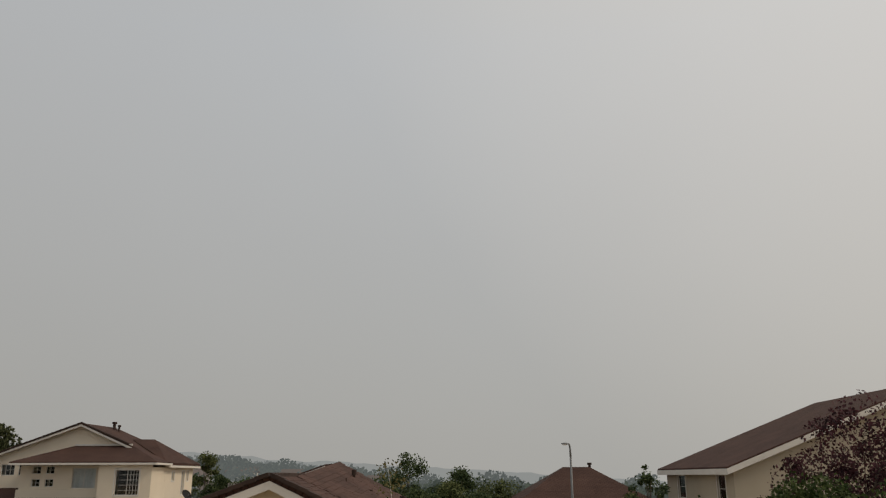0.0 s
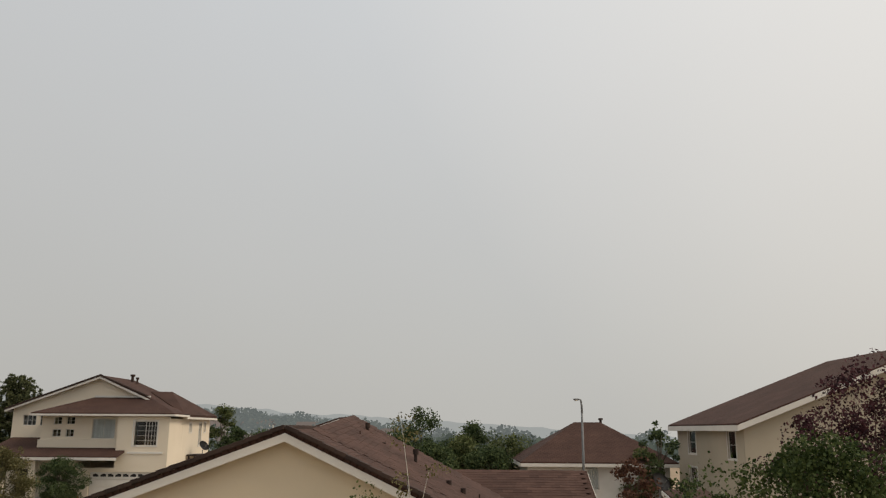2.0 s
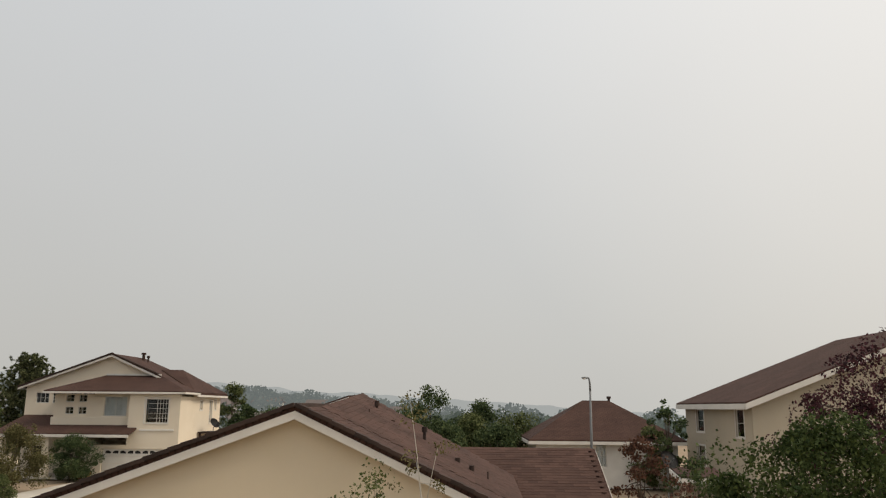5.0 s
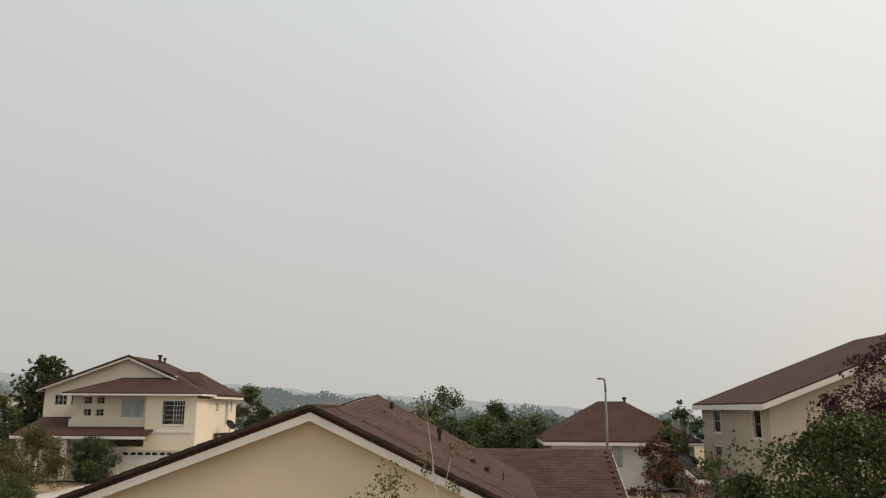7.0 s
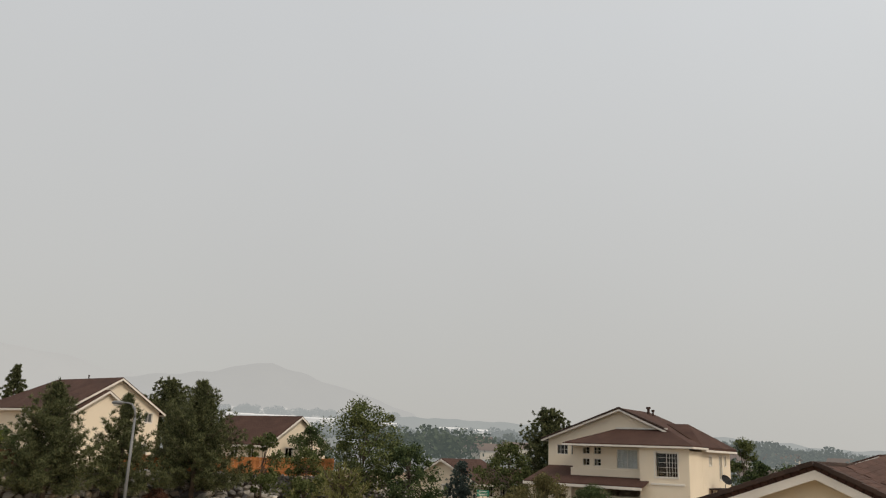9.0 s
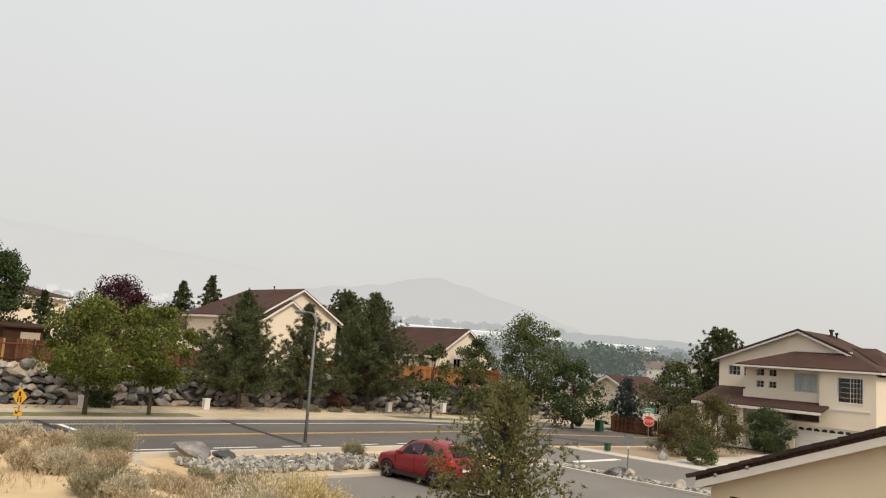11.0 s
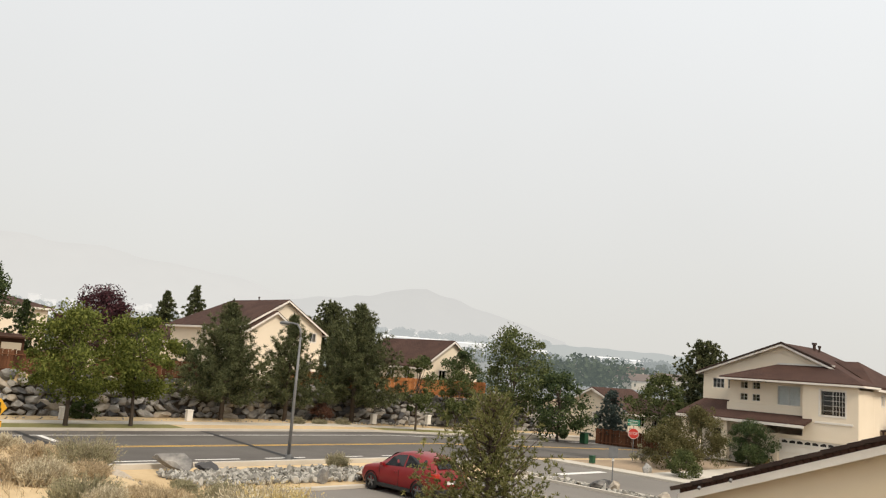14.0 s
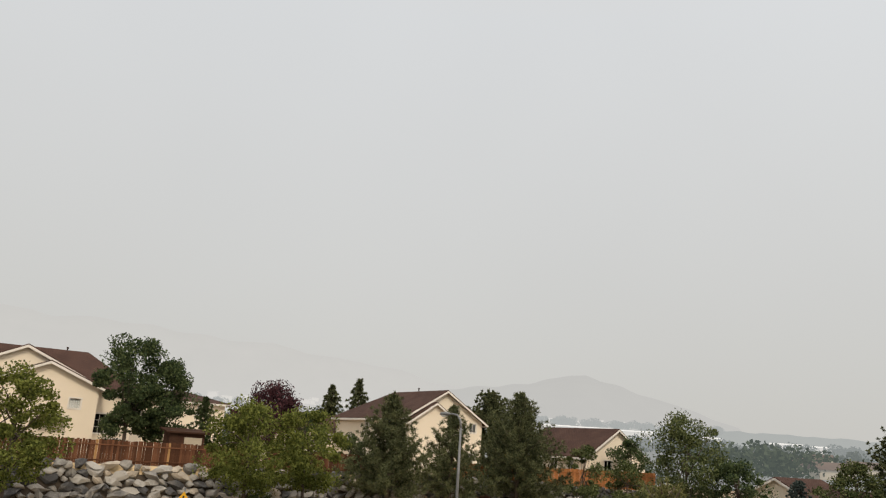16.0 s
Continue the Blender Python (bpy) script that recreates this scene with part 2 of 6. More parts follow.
def window(parent, p0, p1, u0, u1, w0, w1, cols=2, rows=1, curtain=0.0, surround=True, label="", deep=0.09, grid_half=0):
    """A framed window in the opening of a wall from p0 to p1: frame, bars, panes, and what hangs behind."""
    a = math.degrees(math.atan2(p1[1] - p0[1], p1[0] - p0[0]))
    t = 0.05
    fr = None
    for nm, (a0, a1, b0, b1, v0, v1, tt) in (("window", (u0, u1, w0, w1, deep - 0.03, deep + 0.04, t)), ("casing", (u0 - 0.09, u1 + 0.09, w0 - 0.09, w1 + 0.09, -0.035, 0.01, 0.09))):
        if nm == "casing" and not surround:
            continue
        bm = bmesh.new()
        rings = [[bm.verts.new(q) for q in ((a0 + e, v, b0 + e), (a1 - e, v, b0 + e), (a1 - e, v, b1 - e), (a0 + e, v, b1 - e))] for e, v in ((0, v0), (tt, v0), (tt, v1), (0, v1))]
        for i in range(4):
            for k in range(4):
                j = (k + 1) % 4
                bm.faces.new((rings[i][k], rings[i][j], rings[(i + 1) % 4][j], rings[(i + 1) % 4][k]))
        bmesh.ops.recalc_face_normals(bm, faces=bm.faces)
        ob = part(nm, bm, M_WHITE, fr or parent, label if nm == "window" else "")
        if fr is None:
            fr = ob
            fr.matrix_basis = pose(p0[0], p0[1], 0, 0, 0, a)
    bm = bmesh.new()
    for i in range(1, cols):
        u = u0 + (u1 - u0) * i / cols
        bar = 0.022 if cols == 2 and rows == 1 else 0.013
        box(bm, (u - bar, deep - 0.02, w0 + t), (u + bar, deep + 0.025, w1 - t))
    for i in range(1, rows):
        w = w0 + (w1 - w0) * i / rows
        box(bm, (u0 + t + (u1 - u0) * grid_half, deep - 0.012, w - 0.012), (u1 - t, deep + 0.018, w + 0.012))
    if grid_half:
        for i in range(1, 4):
            u = u0 + (u1 - u0) * (0.5 + i / 8)
            box(bm, (u - 0.009, deep - 0.01, w0 + t), (u + 0.009, deep + 0.016, w1 - t))
    if len(bm.verts):
        part("muntin", bm, M_WHITE, fr)
    else:
        bm.free()
    k = 2 if cols >= 2 else 1
    for i in range(k):
        bm = bmesh.new()
        box(bm, (u0 + (u1 - u0) * i / k + 0.002, deep + 0.004, w0 + 0.01), (u0 + (u1 - u0) * (i + 1) / k - 0.002, deep + 0.012, w1 - 0.01))
        part("pane", bm, M_GLASS, fr).visible_shadow = False
    # dark sheet in place of the shade inside the room
    bm = bmesh.new()
    box(bm, (u0 - 0.1, 0.9, w0 - 0.1), (u1 + 0.1, 0.95, w1 + 0.1))
    part("room_shade_sheet", bm, M_DARK, fr)
    if curtain:
        bm = bmesh.new()
        n = 10
        hang = u0 + (u1 - u0) * curtain
        top = [(u0 + (hang - u0) * i / n, deep + 0.05 + 0.03 * (i % 2)) for i in range(n + 1)]
        va = [bm.verts.new((u, v, w0)) for u, v in top]
        vb = [bm.verts.new((u, v, w1)) for u, v in top]
        vc = [bm.verts.new((u, v + 0.012, w0)) for u, v in top]
        vd = [bm.verts.new((u, v + 0.012, w1)) for u, v in top]
        for i in range(n):
            bm.faces.new((va[i], va[i + 1], vb[i + 1], vb[i]))
            bm.faces.new((vc[i + 1], vc[i], vd[i], vd[i + 1]))
        part("curtain", bm, M_CURTAIN, fr)
    return fr


def roof_slab(bm, pts, thick=0.14):
    """One roof plane (points counter-clockwise from above) as a slab; uv in metres along and up the slope."""
    uvl = bm.loops.layers.uv.get("UVMap") or bm.loops.layers.uv.new("UVMap")
    pts = [Vector(q) for q in pts]
    nrm = (pts[1] - pts[0]).cross(pts[2] - pts[0]).normalized()
    along = Vector((0, 0, 1)).cross(nrm)
    along = along.normalized() if along.length > 1e-6 else Vector((1, 0, 0))
    up = nrm.cross(along)
    top = [bm.verts.new(q) for q in pts]
    bot = [bm.verts.new(q - Vector((0, 0, thick))) for q in pts]
    faces = [bm.faces.new(top), bm.faces.new(bot[::-1])]
    for i in range(len(pts)):
        j = (i + 1) % len(pts)
        faces.append(bm.faces.new((top[j], top[i], bot[i], bot[j])))
    for fc in faces:
        for lp in fc.loops:
            lp[uvl].uv = (lp.vert.co.dot(along), lp.vert.co.dot(up))


def strip(bm, a, b, up, out, thick):
    """A board from a to b (fascia, gutter): up metres high below the line, thick metres along out."""
    a, b, o = Vector(a), Vector(b), Vector(out) * thick
    z = Vector((0, 0, -up))
    vs = [bm.verts.new(q) for q in (a, b, b + z, a + z, a + o, b + o, b + o + z, a + o + z)]
    for q in ((0, 3, 2, 1), (4, 5, 6, 7), (0, 1, 5, 4), (3, 7, 6, 2), (0, 4, 7, 3), (1, 2, 6, 5)):
        bm.faces.new([vs[i] for i in q])


def vent(parent, x, y, z, h=0.6, r=0.06, cap=True, label="dark roof vent pipe"):
    bm = bmesh.new()
    tube(bm, [(x, y, z - 0.3), (x, y, z + h)], r, 10)
    if cap:
        tube(bm, [(x, y, z + h - 0.02), (x, y, z + h + 0.14)], r * 1.7, 10)
    return part("vent", bm, M_EDGE, parent, label)


def block(parent, x0, x1, y0, y1, z0, ze, rise, axis="x", ends=(0, 0), over=0.45, mat=None, holes=None, skip="", asym=0.5, fascia=0.22, roof_label="", rises=None, hip=0.95):
    """A storey block: four walls (s, e, n, w) with openings, and a roof whose ridge runs along axis. ends: 1 hips that end, 0 leaves a gable."""
    holes = holes or {}
    mat = mat or M_STUCCO
    sides = {"s": ((x0, y0), (x1, y0)), "e": ((x1, y0), (x1, y1)), "n": ((x1, y1), (x0, y1)), "w": ((x0, y1), (x0, y0))}
    w = (x1 - x0) if axis == "y" else (y1 - y0)
    mid = (x0 + w * asym) if axis == "y" else (y0 + w * asym)
    for s, (p0, p1) in sides.items():
        if s in skip:
            continue
        gab = ()
        if s in "we":                       # butted 3 mm inside the end walls
            dx, dy = (-0.003, 0.003) if s == "e" else (0.003, -0.003)
            p0, p1 = (p0[0] + dx, p0[1] + dy), (p1[0] + dx, p1[1] - dy)
        ln = math.dist(p0, p1)
        if axis == "y" and s in "sn" and not ends["sn".index(s)]:
            gab = [(ln * (asym if s == "s" else 1 - asym), ze + rise)]
            if rises:
                ends_z = [(0.001, ze + rise - rises[0] + 0.002), (ln - 0.001, ze + rise - rises[1] + 0.002)]
                gab = [ends_z[0], *gab, ends_z[1]] if s == "s" else [(0.001, ends_z[1][1]), *gab, (ln - 0.001, ends_z[0][1])]
        if axis == "x" and s in "we" and not ends["we".index(s)]:
            gab = [(ln * (asym if s == "e" else 1 - asym), ze + rise)]
        wall(parent, p0, p1, z0, ze, [h[:4] for h in holes.get(s, ())], mat, gab)
        for h in holes.get(s, ()):
            if len(h) > 4:
                window(parent, p0, p1, *h[:4], **h[4])
    # roof planes, in a frame where the ridge runs along a
    if axis == "x":
        a0, a1, b0, b1 = x0, x1, y0, y1
        put = lambda a, b, z: (a, b, z)
    else:
        a0, a1, b0, b1 = y0, y1, x0, x1
        put = lambda a, b, z: (b, a, z)
    ra, rb = rises or (rise, rise)
    sl0, sl1 = ra / (mid - b0), rb / (b1 - mid)
    t = 0.16
    zt = ze + rise + t
    e0, e1 = b0 - over, b1 + over
    z_0, z_1 = zt - sl0 * (mid - e0), zt - sl1 * (e1 - mid)
    q0, q1 = a0 - over, a1 + over
    r0 = a0 + (mid - b0) * hip if ends[0] else q0
    r1 = a1 - (mid - b0) * hip if ends[1] else q1
    bm = bmesh.new()
    planes = [[(q0, e0, z_0), (q1, e0, z_0), (r1, mid, zt), (r0, mid, zt)], [(q1, e1, z_1), (q0, e1, z_1), (r0, mid, zt), (r1, mid, zt)]]
    if ends[0]:
        planes.append([(q0, e1, z_1), (q0, e0, z_0), (r0, mid, zt)])
    if ends[1]:
        planes.append([(q1, e0, z_0), (q1, e1, z_1), (r1, mid, zt)])
    for pl in planes:
        pts = [put(*q) for q in pl]
        roof_slab(bm, pts if axis == "x" else pts[::-1], 0.12)
    part("roof", bm, M_ROOF, parent, roof_label)
    lines = [((q0, e0, z_0), (q1, e0, z_0), (0, -1, 0)), ((q0, e1, z_1), (q1, e1, z_1), (0, 1, 0))]
    for k, q, s in ((0, q0, -1), (1, q1, 1)):
        if ends[k]:
            lines.append(((q, e0, z_0), (q, e1, z_1), (s, 0, 0)))
        else:
            lines += [((q, e0, z_0), (q, mid, zt), (s, 0, 0)), ((q, mid, zt), (q, e1, z_1), (s, 0, 0))]
    for a, b, o in lines:
        bm = bmesh.new()
        dz = Vector((0, 0, -0.10))
        strip(bm, Vector(put(*a)) + dz, Vector(put(*b)) + dz, fascia, put(*o), 0.05)
        bmesh.ops.recalc_face_normals(bm, faces=bm.faces)
        part("fascia", bm, M_WHITE, parent, "white painted fascia board")
    return mid, zt


# ---- ground ----
def smooth(a, b, v):
    s = min(1.0, max(0.0, (v - a) / (b - a)))
    return s * s * (3 - 2 * s)


def road_z(y):
    return -0.03 * max(0.0, y - 40) if y < 110 else -2.1


def height(x, y):
    r = math.hypot(x, y)
    az = math.degrees(math.atan2(-x, y))
    base = -0.10
    base += road_z(y) * smooth(30, 38, -x)
    # the sandy hillside under the camera
    along = np.interp(-x, [-60, -20, 0, 8, 16, 24, 30, 34, 37], [4.2, 4.0, 3.75, 3.3, 3.0, 2.6, 1.7, 0.8, 0.0])
    edge = 9.5 + 5.0 * smooth(9, 16, -x)
    across = 1 - smooth(4.5, edge + 2.5, y)
    if x > -11.0:
        across = 1 - smooth(5.5, 10.4, y)
        gully = 1 - smooth(50.5, 55.5, az)
        across += gully * (1 - smooth(4.2, 9.0, y) - across)
    hill = along * across * (1 - smooth(30, 40, r) * smooth(20, 34, -x))
    z = base + max(hill, 0)
    if hill > 0.2:
        z += 0.10 * noise.noise((x * 0.5, y * 0.5, 0)) + 0.05 * noise.noise((x * 1.7, y * 1.7, 3))
    # the terrace above the rock wall
    if x < -57.8:
        z = 2.75 + road_z(y) * 1.0
    # far land
    el = np.interp(az, [-90, -20, -6, 0, 10, 20, 40, 75, 120], [-1.6, -1.6, -1.6, -1.1, 0.0, 0.5, 0.6, 0.9, 0.9])
    far = 5.3 + r * math.tan(radians(el))
    k = smooth(110, 330, r)
    return z * (1 - k) + far * k


def graded(lim):
    v, out = 0.0, []
    while v < lim:
        out.append(v)
        v += 0.7 if v < 14 else 1.4 if v < 70 else 6 if v < 160 else v * 0.12
    out.append(lim)
    return sorted({-q for q in out} | set(out))


gx = sorted(set(graded(4600)) | {-57.75, -57.85})
gy = graded(4600)
verts = [(x, y, height(x, y)) for y in gy for x in gx]
nx = len(gx)
faces = [(j * nx + i, j * nx + i + 1, (j + 1) * nx + i + 1, (j + 1) * nx + i) for j in range(len(gy) - 1) for i in range(nx - 1)]
ground = mesh_part("ground", verts, faces, M_SAND, smooth=True)
# ground beyond 150 m emits grey as painted-in haze
B_PLAIN = hazy("hazy_valley_floor_glow", (0.05, 0.05, 0.04), (0.23, 0.24, 0.24), 1.0, 0.01)
M_YARD = surface("dull_yard_soil", (0.22, 0.165, 0.11), (0.35, 0.265, 0.18), 0.2, 5, 1, 0.4)
ground.data.materials.append(M_YARD)
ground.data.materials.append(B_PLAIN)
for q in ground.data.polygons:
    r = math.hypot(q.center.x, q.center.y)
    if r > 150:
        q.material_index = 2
    elif q.center.y > 43.2 and q.center.x > -34 or q.center.y > 56 or q.center.x < -58.5 or q.center.x > -10 and q.center.y > 9:
        q.material_index = 1
tagged(ground, "dry tan sandy hillside and flat ground", "ground", kind="structure")


def sheet(name, x0, x1, ys, z_of, material, thick=0.14, label="", category="", kind="structure"):
    """A long slab from x0 to x1 (numbers or functions of y), following a slope."""
    fx0 = x0 if callable(x0) else (lambda y: x0)
    fx1 = x1 if callable(x1) else (lambda y: x1)
    bm = bmesh.new()
    prev = None
    for y in ys:
        z = z_of(y)
        row = [bm.verts.new(q) for q in ((fx0(y), y, z), (fx1(y), y, z), (fx1(y), y, z - thick), (fx0(y), y, z - thick))]
        if prev:
            for k in range(4):
                bm.faces.new((prev[k], prev[(k + 1) % 4], row[(k + 1) % 4], row[k]))
        else:
            bm.faces.new(row)
        prev = row
    bm.faces.new(prev[::-1])
    bmesh.ops.recalc_face_normals(bm, faces=bm.faces)
    ob = part(name, bm, material)
    return tagged(ob, label, category, kind=kind) if label else ob


YS = [-60 + 5 * i for i in range(40)]
FLAT = lambda y: 0.0
sheet("road", -49.6, -35.4, YS, road_z, M_ASPH, label="wide worn grey asphalt road with painted lines", category="road")
sheet("kerb", -49.95, -49.6, YS, lambda y: road_z(y) + 0.14, M_CONC, 0.3, "pale concrete kerb along the road", "kerb")
sheet("pavement", -54.4, -52.4, YS, lambda y: road_z(y) + 0.15, M_CONC, 0.3, "pale concrete pavement below the rock wall", "pavement")
sheet("verge", -52.4, -49.95, [13 + 2 * i for i in range(7)], lambda y: road_z(y) + 0.13, M_LAWN, 0.3, "narrow strip of dry mown grass", "verge")
sheet("verge", -52.4, -49.95, [42 + 2 * i for i in range(8)], lambda y: road_z(y) + 0.13, M_LAWN, 0.3, "narrow strip of dry mown grass", "verge")
sheet("verge", -52.4, -49.95, [25.0, 30, 36, 42], lambda y: road_z(y) + 0.12, M_SAND, 0.3, "bare sandy verge", "verge")
sheet("planting_strip", -57.7, -54.4, YS, lambda y: road_z(y) + 0.16, M_SAND, 0.3, "bare soil strip at the foot of the rock wall", "verge")
sheet("kerb", -35.4, -35.05, [-60, -20, 0, 12, 20, 28, 33], lambda y: 0.12, M_CONC, 0.3, "pale concrete kerb along the road", "kerb")
sheet("side_street", -35.4, 22, [34.5, 38, 41.2], FLAT, M_LOT, label="grey asphalt side street", category="road")
sheet("side_street_far", -35.4, -33, [33.2, 34.5], FLAT, M_LOT, label="grey asphalt corner of the side street", category="road")
sheet("parking_court", lambda y: -27.6, -12.6, [15.2, 20, 26, 33.2], FLAT, M_LOT, label="grey asphalt parking court with faint marks", category="parking lot")
sheet("kerb", -27.9, -27.6, [15.0, 20, 26, 33.5], lambda y: 0.12, M_CONC, 0.3, "pale concrete kerb of the parking court", "kerb")
sheet("kerb", -27.6, -12.6, [14.9, 15.2], lambda y: 0.12, M_CONC, 0.3, "pale concrete kerb of the parking court", "kerb")
sheet("kerb", -27.9, -10, [33.2, 33.45], lambda y: 0.12, M_CONC, 0.3, "pale concrete kerb of the median", "kerb")
sheet("kerb", -29.5, -10, [34.3, 34.55], lambda y: 0.12, M_CONC, 0.3, "pale concrete kerb of the median", "kerb")
sheet("kerb", -33, 20, [41.2, 41.55], lambda y: 0.12, M_CONC, 0.3, "pale concrete kerb of the side street", "kerb")
sheet("pavement", -33, 20, [41.55, 42.6], lambda y: 0.11, M_CONC, 0.3, "pale concrete pavement", "pavement")
sheet("driveway", -27.0, -22.2, [42.6, 50, 60.9], lambda y: 0.05, M_CONC, 0.3, "pale concrete driveway", "driveway")

bm = bmesh.new()
for y0, y1 in [(-55 + 3.9 * i, -55 + 3.9 * i + 2.4) for i in range(23)]:
    box(bm, (-36.95, y0, -0.004), (-36.75, y1, 0.006))
part("lane_dashes", bm, M_RWHITE)
tagged(bpy.context.scene.objects["lane_dashes"], "broken white lane line on the road", "road marking", kind="structure")
for nm, x, w, mt, lb in (("yellow_line", -42.3, 0.12, M_YEL, "double yellow centre line"), ("yellow_line", -41.95, 0.12, M_YEL, "double yellow centre line"),
                         ("white_line", -47.3, 0.14, M_RWHITE, "solid white edge line")):
    sheet(nm, x - w / 2, x + w / 2, YS, lambda y: road_z(y) + 0.008, mt, 0.01, lb, "road marking")
for y, skew in ((14.3, 0.0), (25.0, 0.8), (47, -3.0)):
    bm = bmesh.new()
    vs = [bm.verts.new(q) for q in ((-49.5, y + skew, road_z(y) + 0.012), (-49.5, y + skew + 0.35, road_z(y) + 0.012), (-35.6, y - skew + 0.35, road_z(y) + 0.012), (-35.6, y - skew, road_z(y) + 0.012))]
    bm.faces.new(vs[::-1])
    tagged(part("tar_seam", bm, M_TAR), "black tar seam across the road", "road marking", kind="structure")
for y in (11.2, 15.0):
    bm = bmesh.new()
    box(bm, (-47.2, y, 0.002), (-44.4, y + 0.3, 0.01))
    tagged(part("crossing_bar", bm, M_RWHITE), "white painted crossing bar", "road marking", kind="structure")
bm = bmesh.new()
box(bm, (-28.6, 36.4, 0.002), (-28.1, 40.6, 0.01))
tagged(part("stop_line", bm, M_RWHITE), "white painted stop line", "road marking", kind="structure")


# ---- house across the side street: two storeys, cream, brown roof ----
SQ = dict(cols=2, rows=2, surround=False)
house = thing("house", (-28, 61, 0), "two-storey cream stucco house with brown tiled gable roof", "house")
mid, zt = block(house, -6.9, 6.6, 3, 10, 0, 6.3, 2.9, "y", (0, 1), 0.45, M_STUCCO_PALE,
      {"s": [(0.82, 1.88, 5.44, 6.27, dict(cols=3, rows=2, surround=False)), (2.14, 2.63, 5.44, 6.27, dict(cols=2, rows=3, surround=False)), (0.9, 2.0, 0.05, 2.15)],
       "e": [(1.6, 2.15, 5.0, 5.7, dict(cols=1)), (4.1, 4.7, 3.9, 5.75, dict(cols=1)), (5.4, 5.8, 5.0, 5.8, dict(cols=1))]},
      asym=0.505, rises=(2.45, 2.9), hip=0.1, fascia=0.16)
wall(house, (2.7, 0), (6.6, 0), 2.4, 6.15, [(1.26, 3.02, 4.02, 5.82)], M_STUCCO_PALE)
window(house, (2.7, 0), (6.6, 0), 1.26, 3.02, 4.02, 5.82, cols=2, rows=5, grid_half=0.0001, label="large white-framed window with muntins")
bm = bmesh.new()
box(bm, (3.6, -0.07, 3.42), (6.25, -0.002, 3.58), bevel=0.02)
part("sill", bm, M_WHITE, house)
wall(house, (6.597, 0.003), (6.597, 3), 0, 6.0, [], M_STUCCO_PALE)
SQUARES = [(u, u + 0.64, w, w + 0.57) for u in (0.88, 1.88) for w in (5.54, 4.62)]
wall(house, (-3.4, 0.75), (2.7, 0.75), 3.5, 6.15, SQUARES + [(3.86, 5.62, 4.5, 5.97)], M_STUCCO_PALE)
for q in SQUARES:
    window(house, (-3.4, 0.75), (2.7, 0.75), *q, **SQ)
window(house, (-3.4, 0.75), (2.7, 0.75), 3.86, 5.62, 4.5, 5.97, cols=2, curtain=0.95, surround=False, label="white-framed sliding window with pale curtain")
bm = bmesh.new()
box(bm, (-3.5, 0.56, 3.5), (2.69, 0.745, 4.42), bevel=0.03)
part("ledge", bm, M_STUCCO_PALE, house, "projecting stucco ledge below the windows")
wall(house, (-3.397, 3), (-3.397, 0.753), 3.5, 6.0, [], M_STUCCO_PALE)
wall(house, (2.703, 0.75), (2.703, 0.003), 2.4, 6.0, [], M_STUCCO_PALE)
wall(house, (-0.6, 0), (6.6, 0), 0, 2.4, [(1.5, 6.3, 0.0, 2.12)], M_STUCCO_PALE)
wall(house, (-0.597, 3), (-0.597, 0.003), 0, 3.5, [], M_STUCCO_PALE)
bm = bmesh.new()
for k in range(4):
    box(bm, (0.95, 0.14, 0.02 + 0.525 * k), (5.68, 0.2, 0.53 + 0.525 * k), bevel=0.015)
door = part("garage_door", bm, M_WHITE, house, "white sectional garage door with arched lights")
for k in range(8):
    bm = bmesh.new()
    u = 1.15 + 0.56 * k
    pts = [(u, 1.78), (u + 0.42, 1.78), (u + 0.42, 1.9 + 0.06 * (k % 2)), (u + 0.21, 2.0), (u, 1.9 + 0.06 * ((k + 1) % 2))]
    bm.faces.new([bm.verts.new((a, 0.132, b)) for a, b in pts])
    part("light", bm, M_DARK, door)
# front hip roof over the projecting rooms
bm = bmesh.new()
roof_slab(bm, [(-3.75, -0.4, 6.4), (7.05, -0.4, 6.4), (3.9, 3.0, 7.66), (-0.5, 3.0, 7.66)])
roof_slab(bm, [(-3.75, 3.0, 6.4), (-3.75, -0.4, 6.4), (-0.5, 3.0, 7.66)])
roof_slab(bm, [(7.05, -0.4, 6.4), (7.05, 3.0, 6.4), (3.9, 3.0, 7.66)])
part("front_roof", bm, M_ROOF, house)
bm = bmesh.new()
strip(bm, (-3.75, -0.4, 6.31), (7.05, -0.4, 6.31), 0.14, (0, -1, 0), 0.06)
strip(bm, (-3.75, -0.4, 6.31), (-3.75, 3.0, 6.31), 0.14, (-1, 0, 0), 0.06)
strip(bm, (7.05, -0.4, 6.31), (7.05, 3.0, 6.31), 0.14, (1, 0, 0), 0.06)
strip(bm, (-0.5, 2.93, 7.78), (3.9, 2.93, 7.78), 0.14, (0, -1, 0), 0.05)
part("gutter", bm, M_WHITE, house)
# porch roof, column and entry
bm = bmesh.new()
roof_slab(bm, [(-6.8, -1.4, 3.28), (3.4, -1.4, 3.28), (3.4, 0.75, 3.89), (-6.8, 0.75, 3.89)])
roof_slab(bm, [(-6.8, 0.751, 3.89), (-3.4, 0.751, 3.89), (-3.4, 3.0, 4.53), (-6.8, 3.0, 4.53)])
part("porch_roof", bm, M_ROOF, house)
bm = bmesh.new()
strip(bm, (-6.8, -1.4, 3.19), (3.4, -1.4, 3.19), 0.2, (0, -1, 0), 0.07)
strip(bm, (-6.8, -1.4, 3.19), (-6.8, 3.0, 4.44), 0.2, (-1, 0, 0), 0.07)
part("gutter", bm, M_WHITE, house)
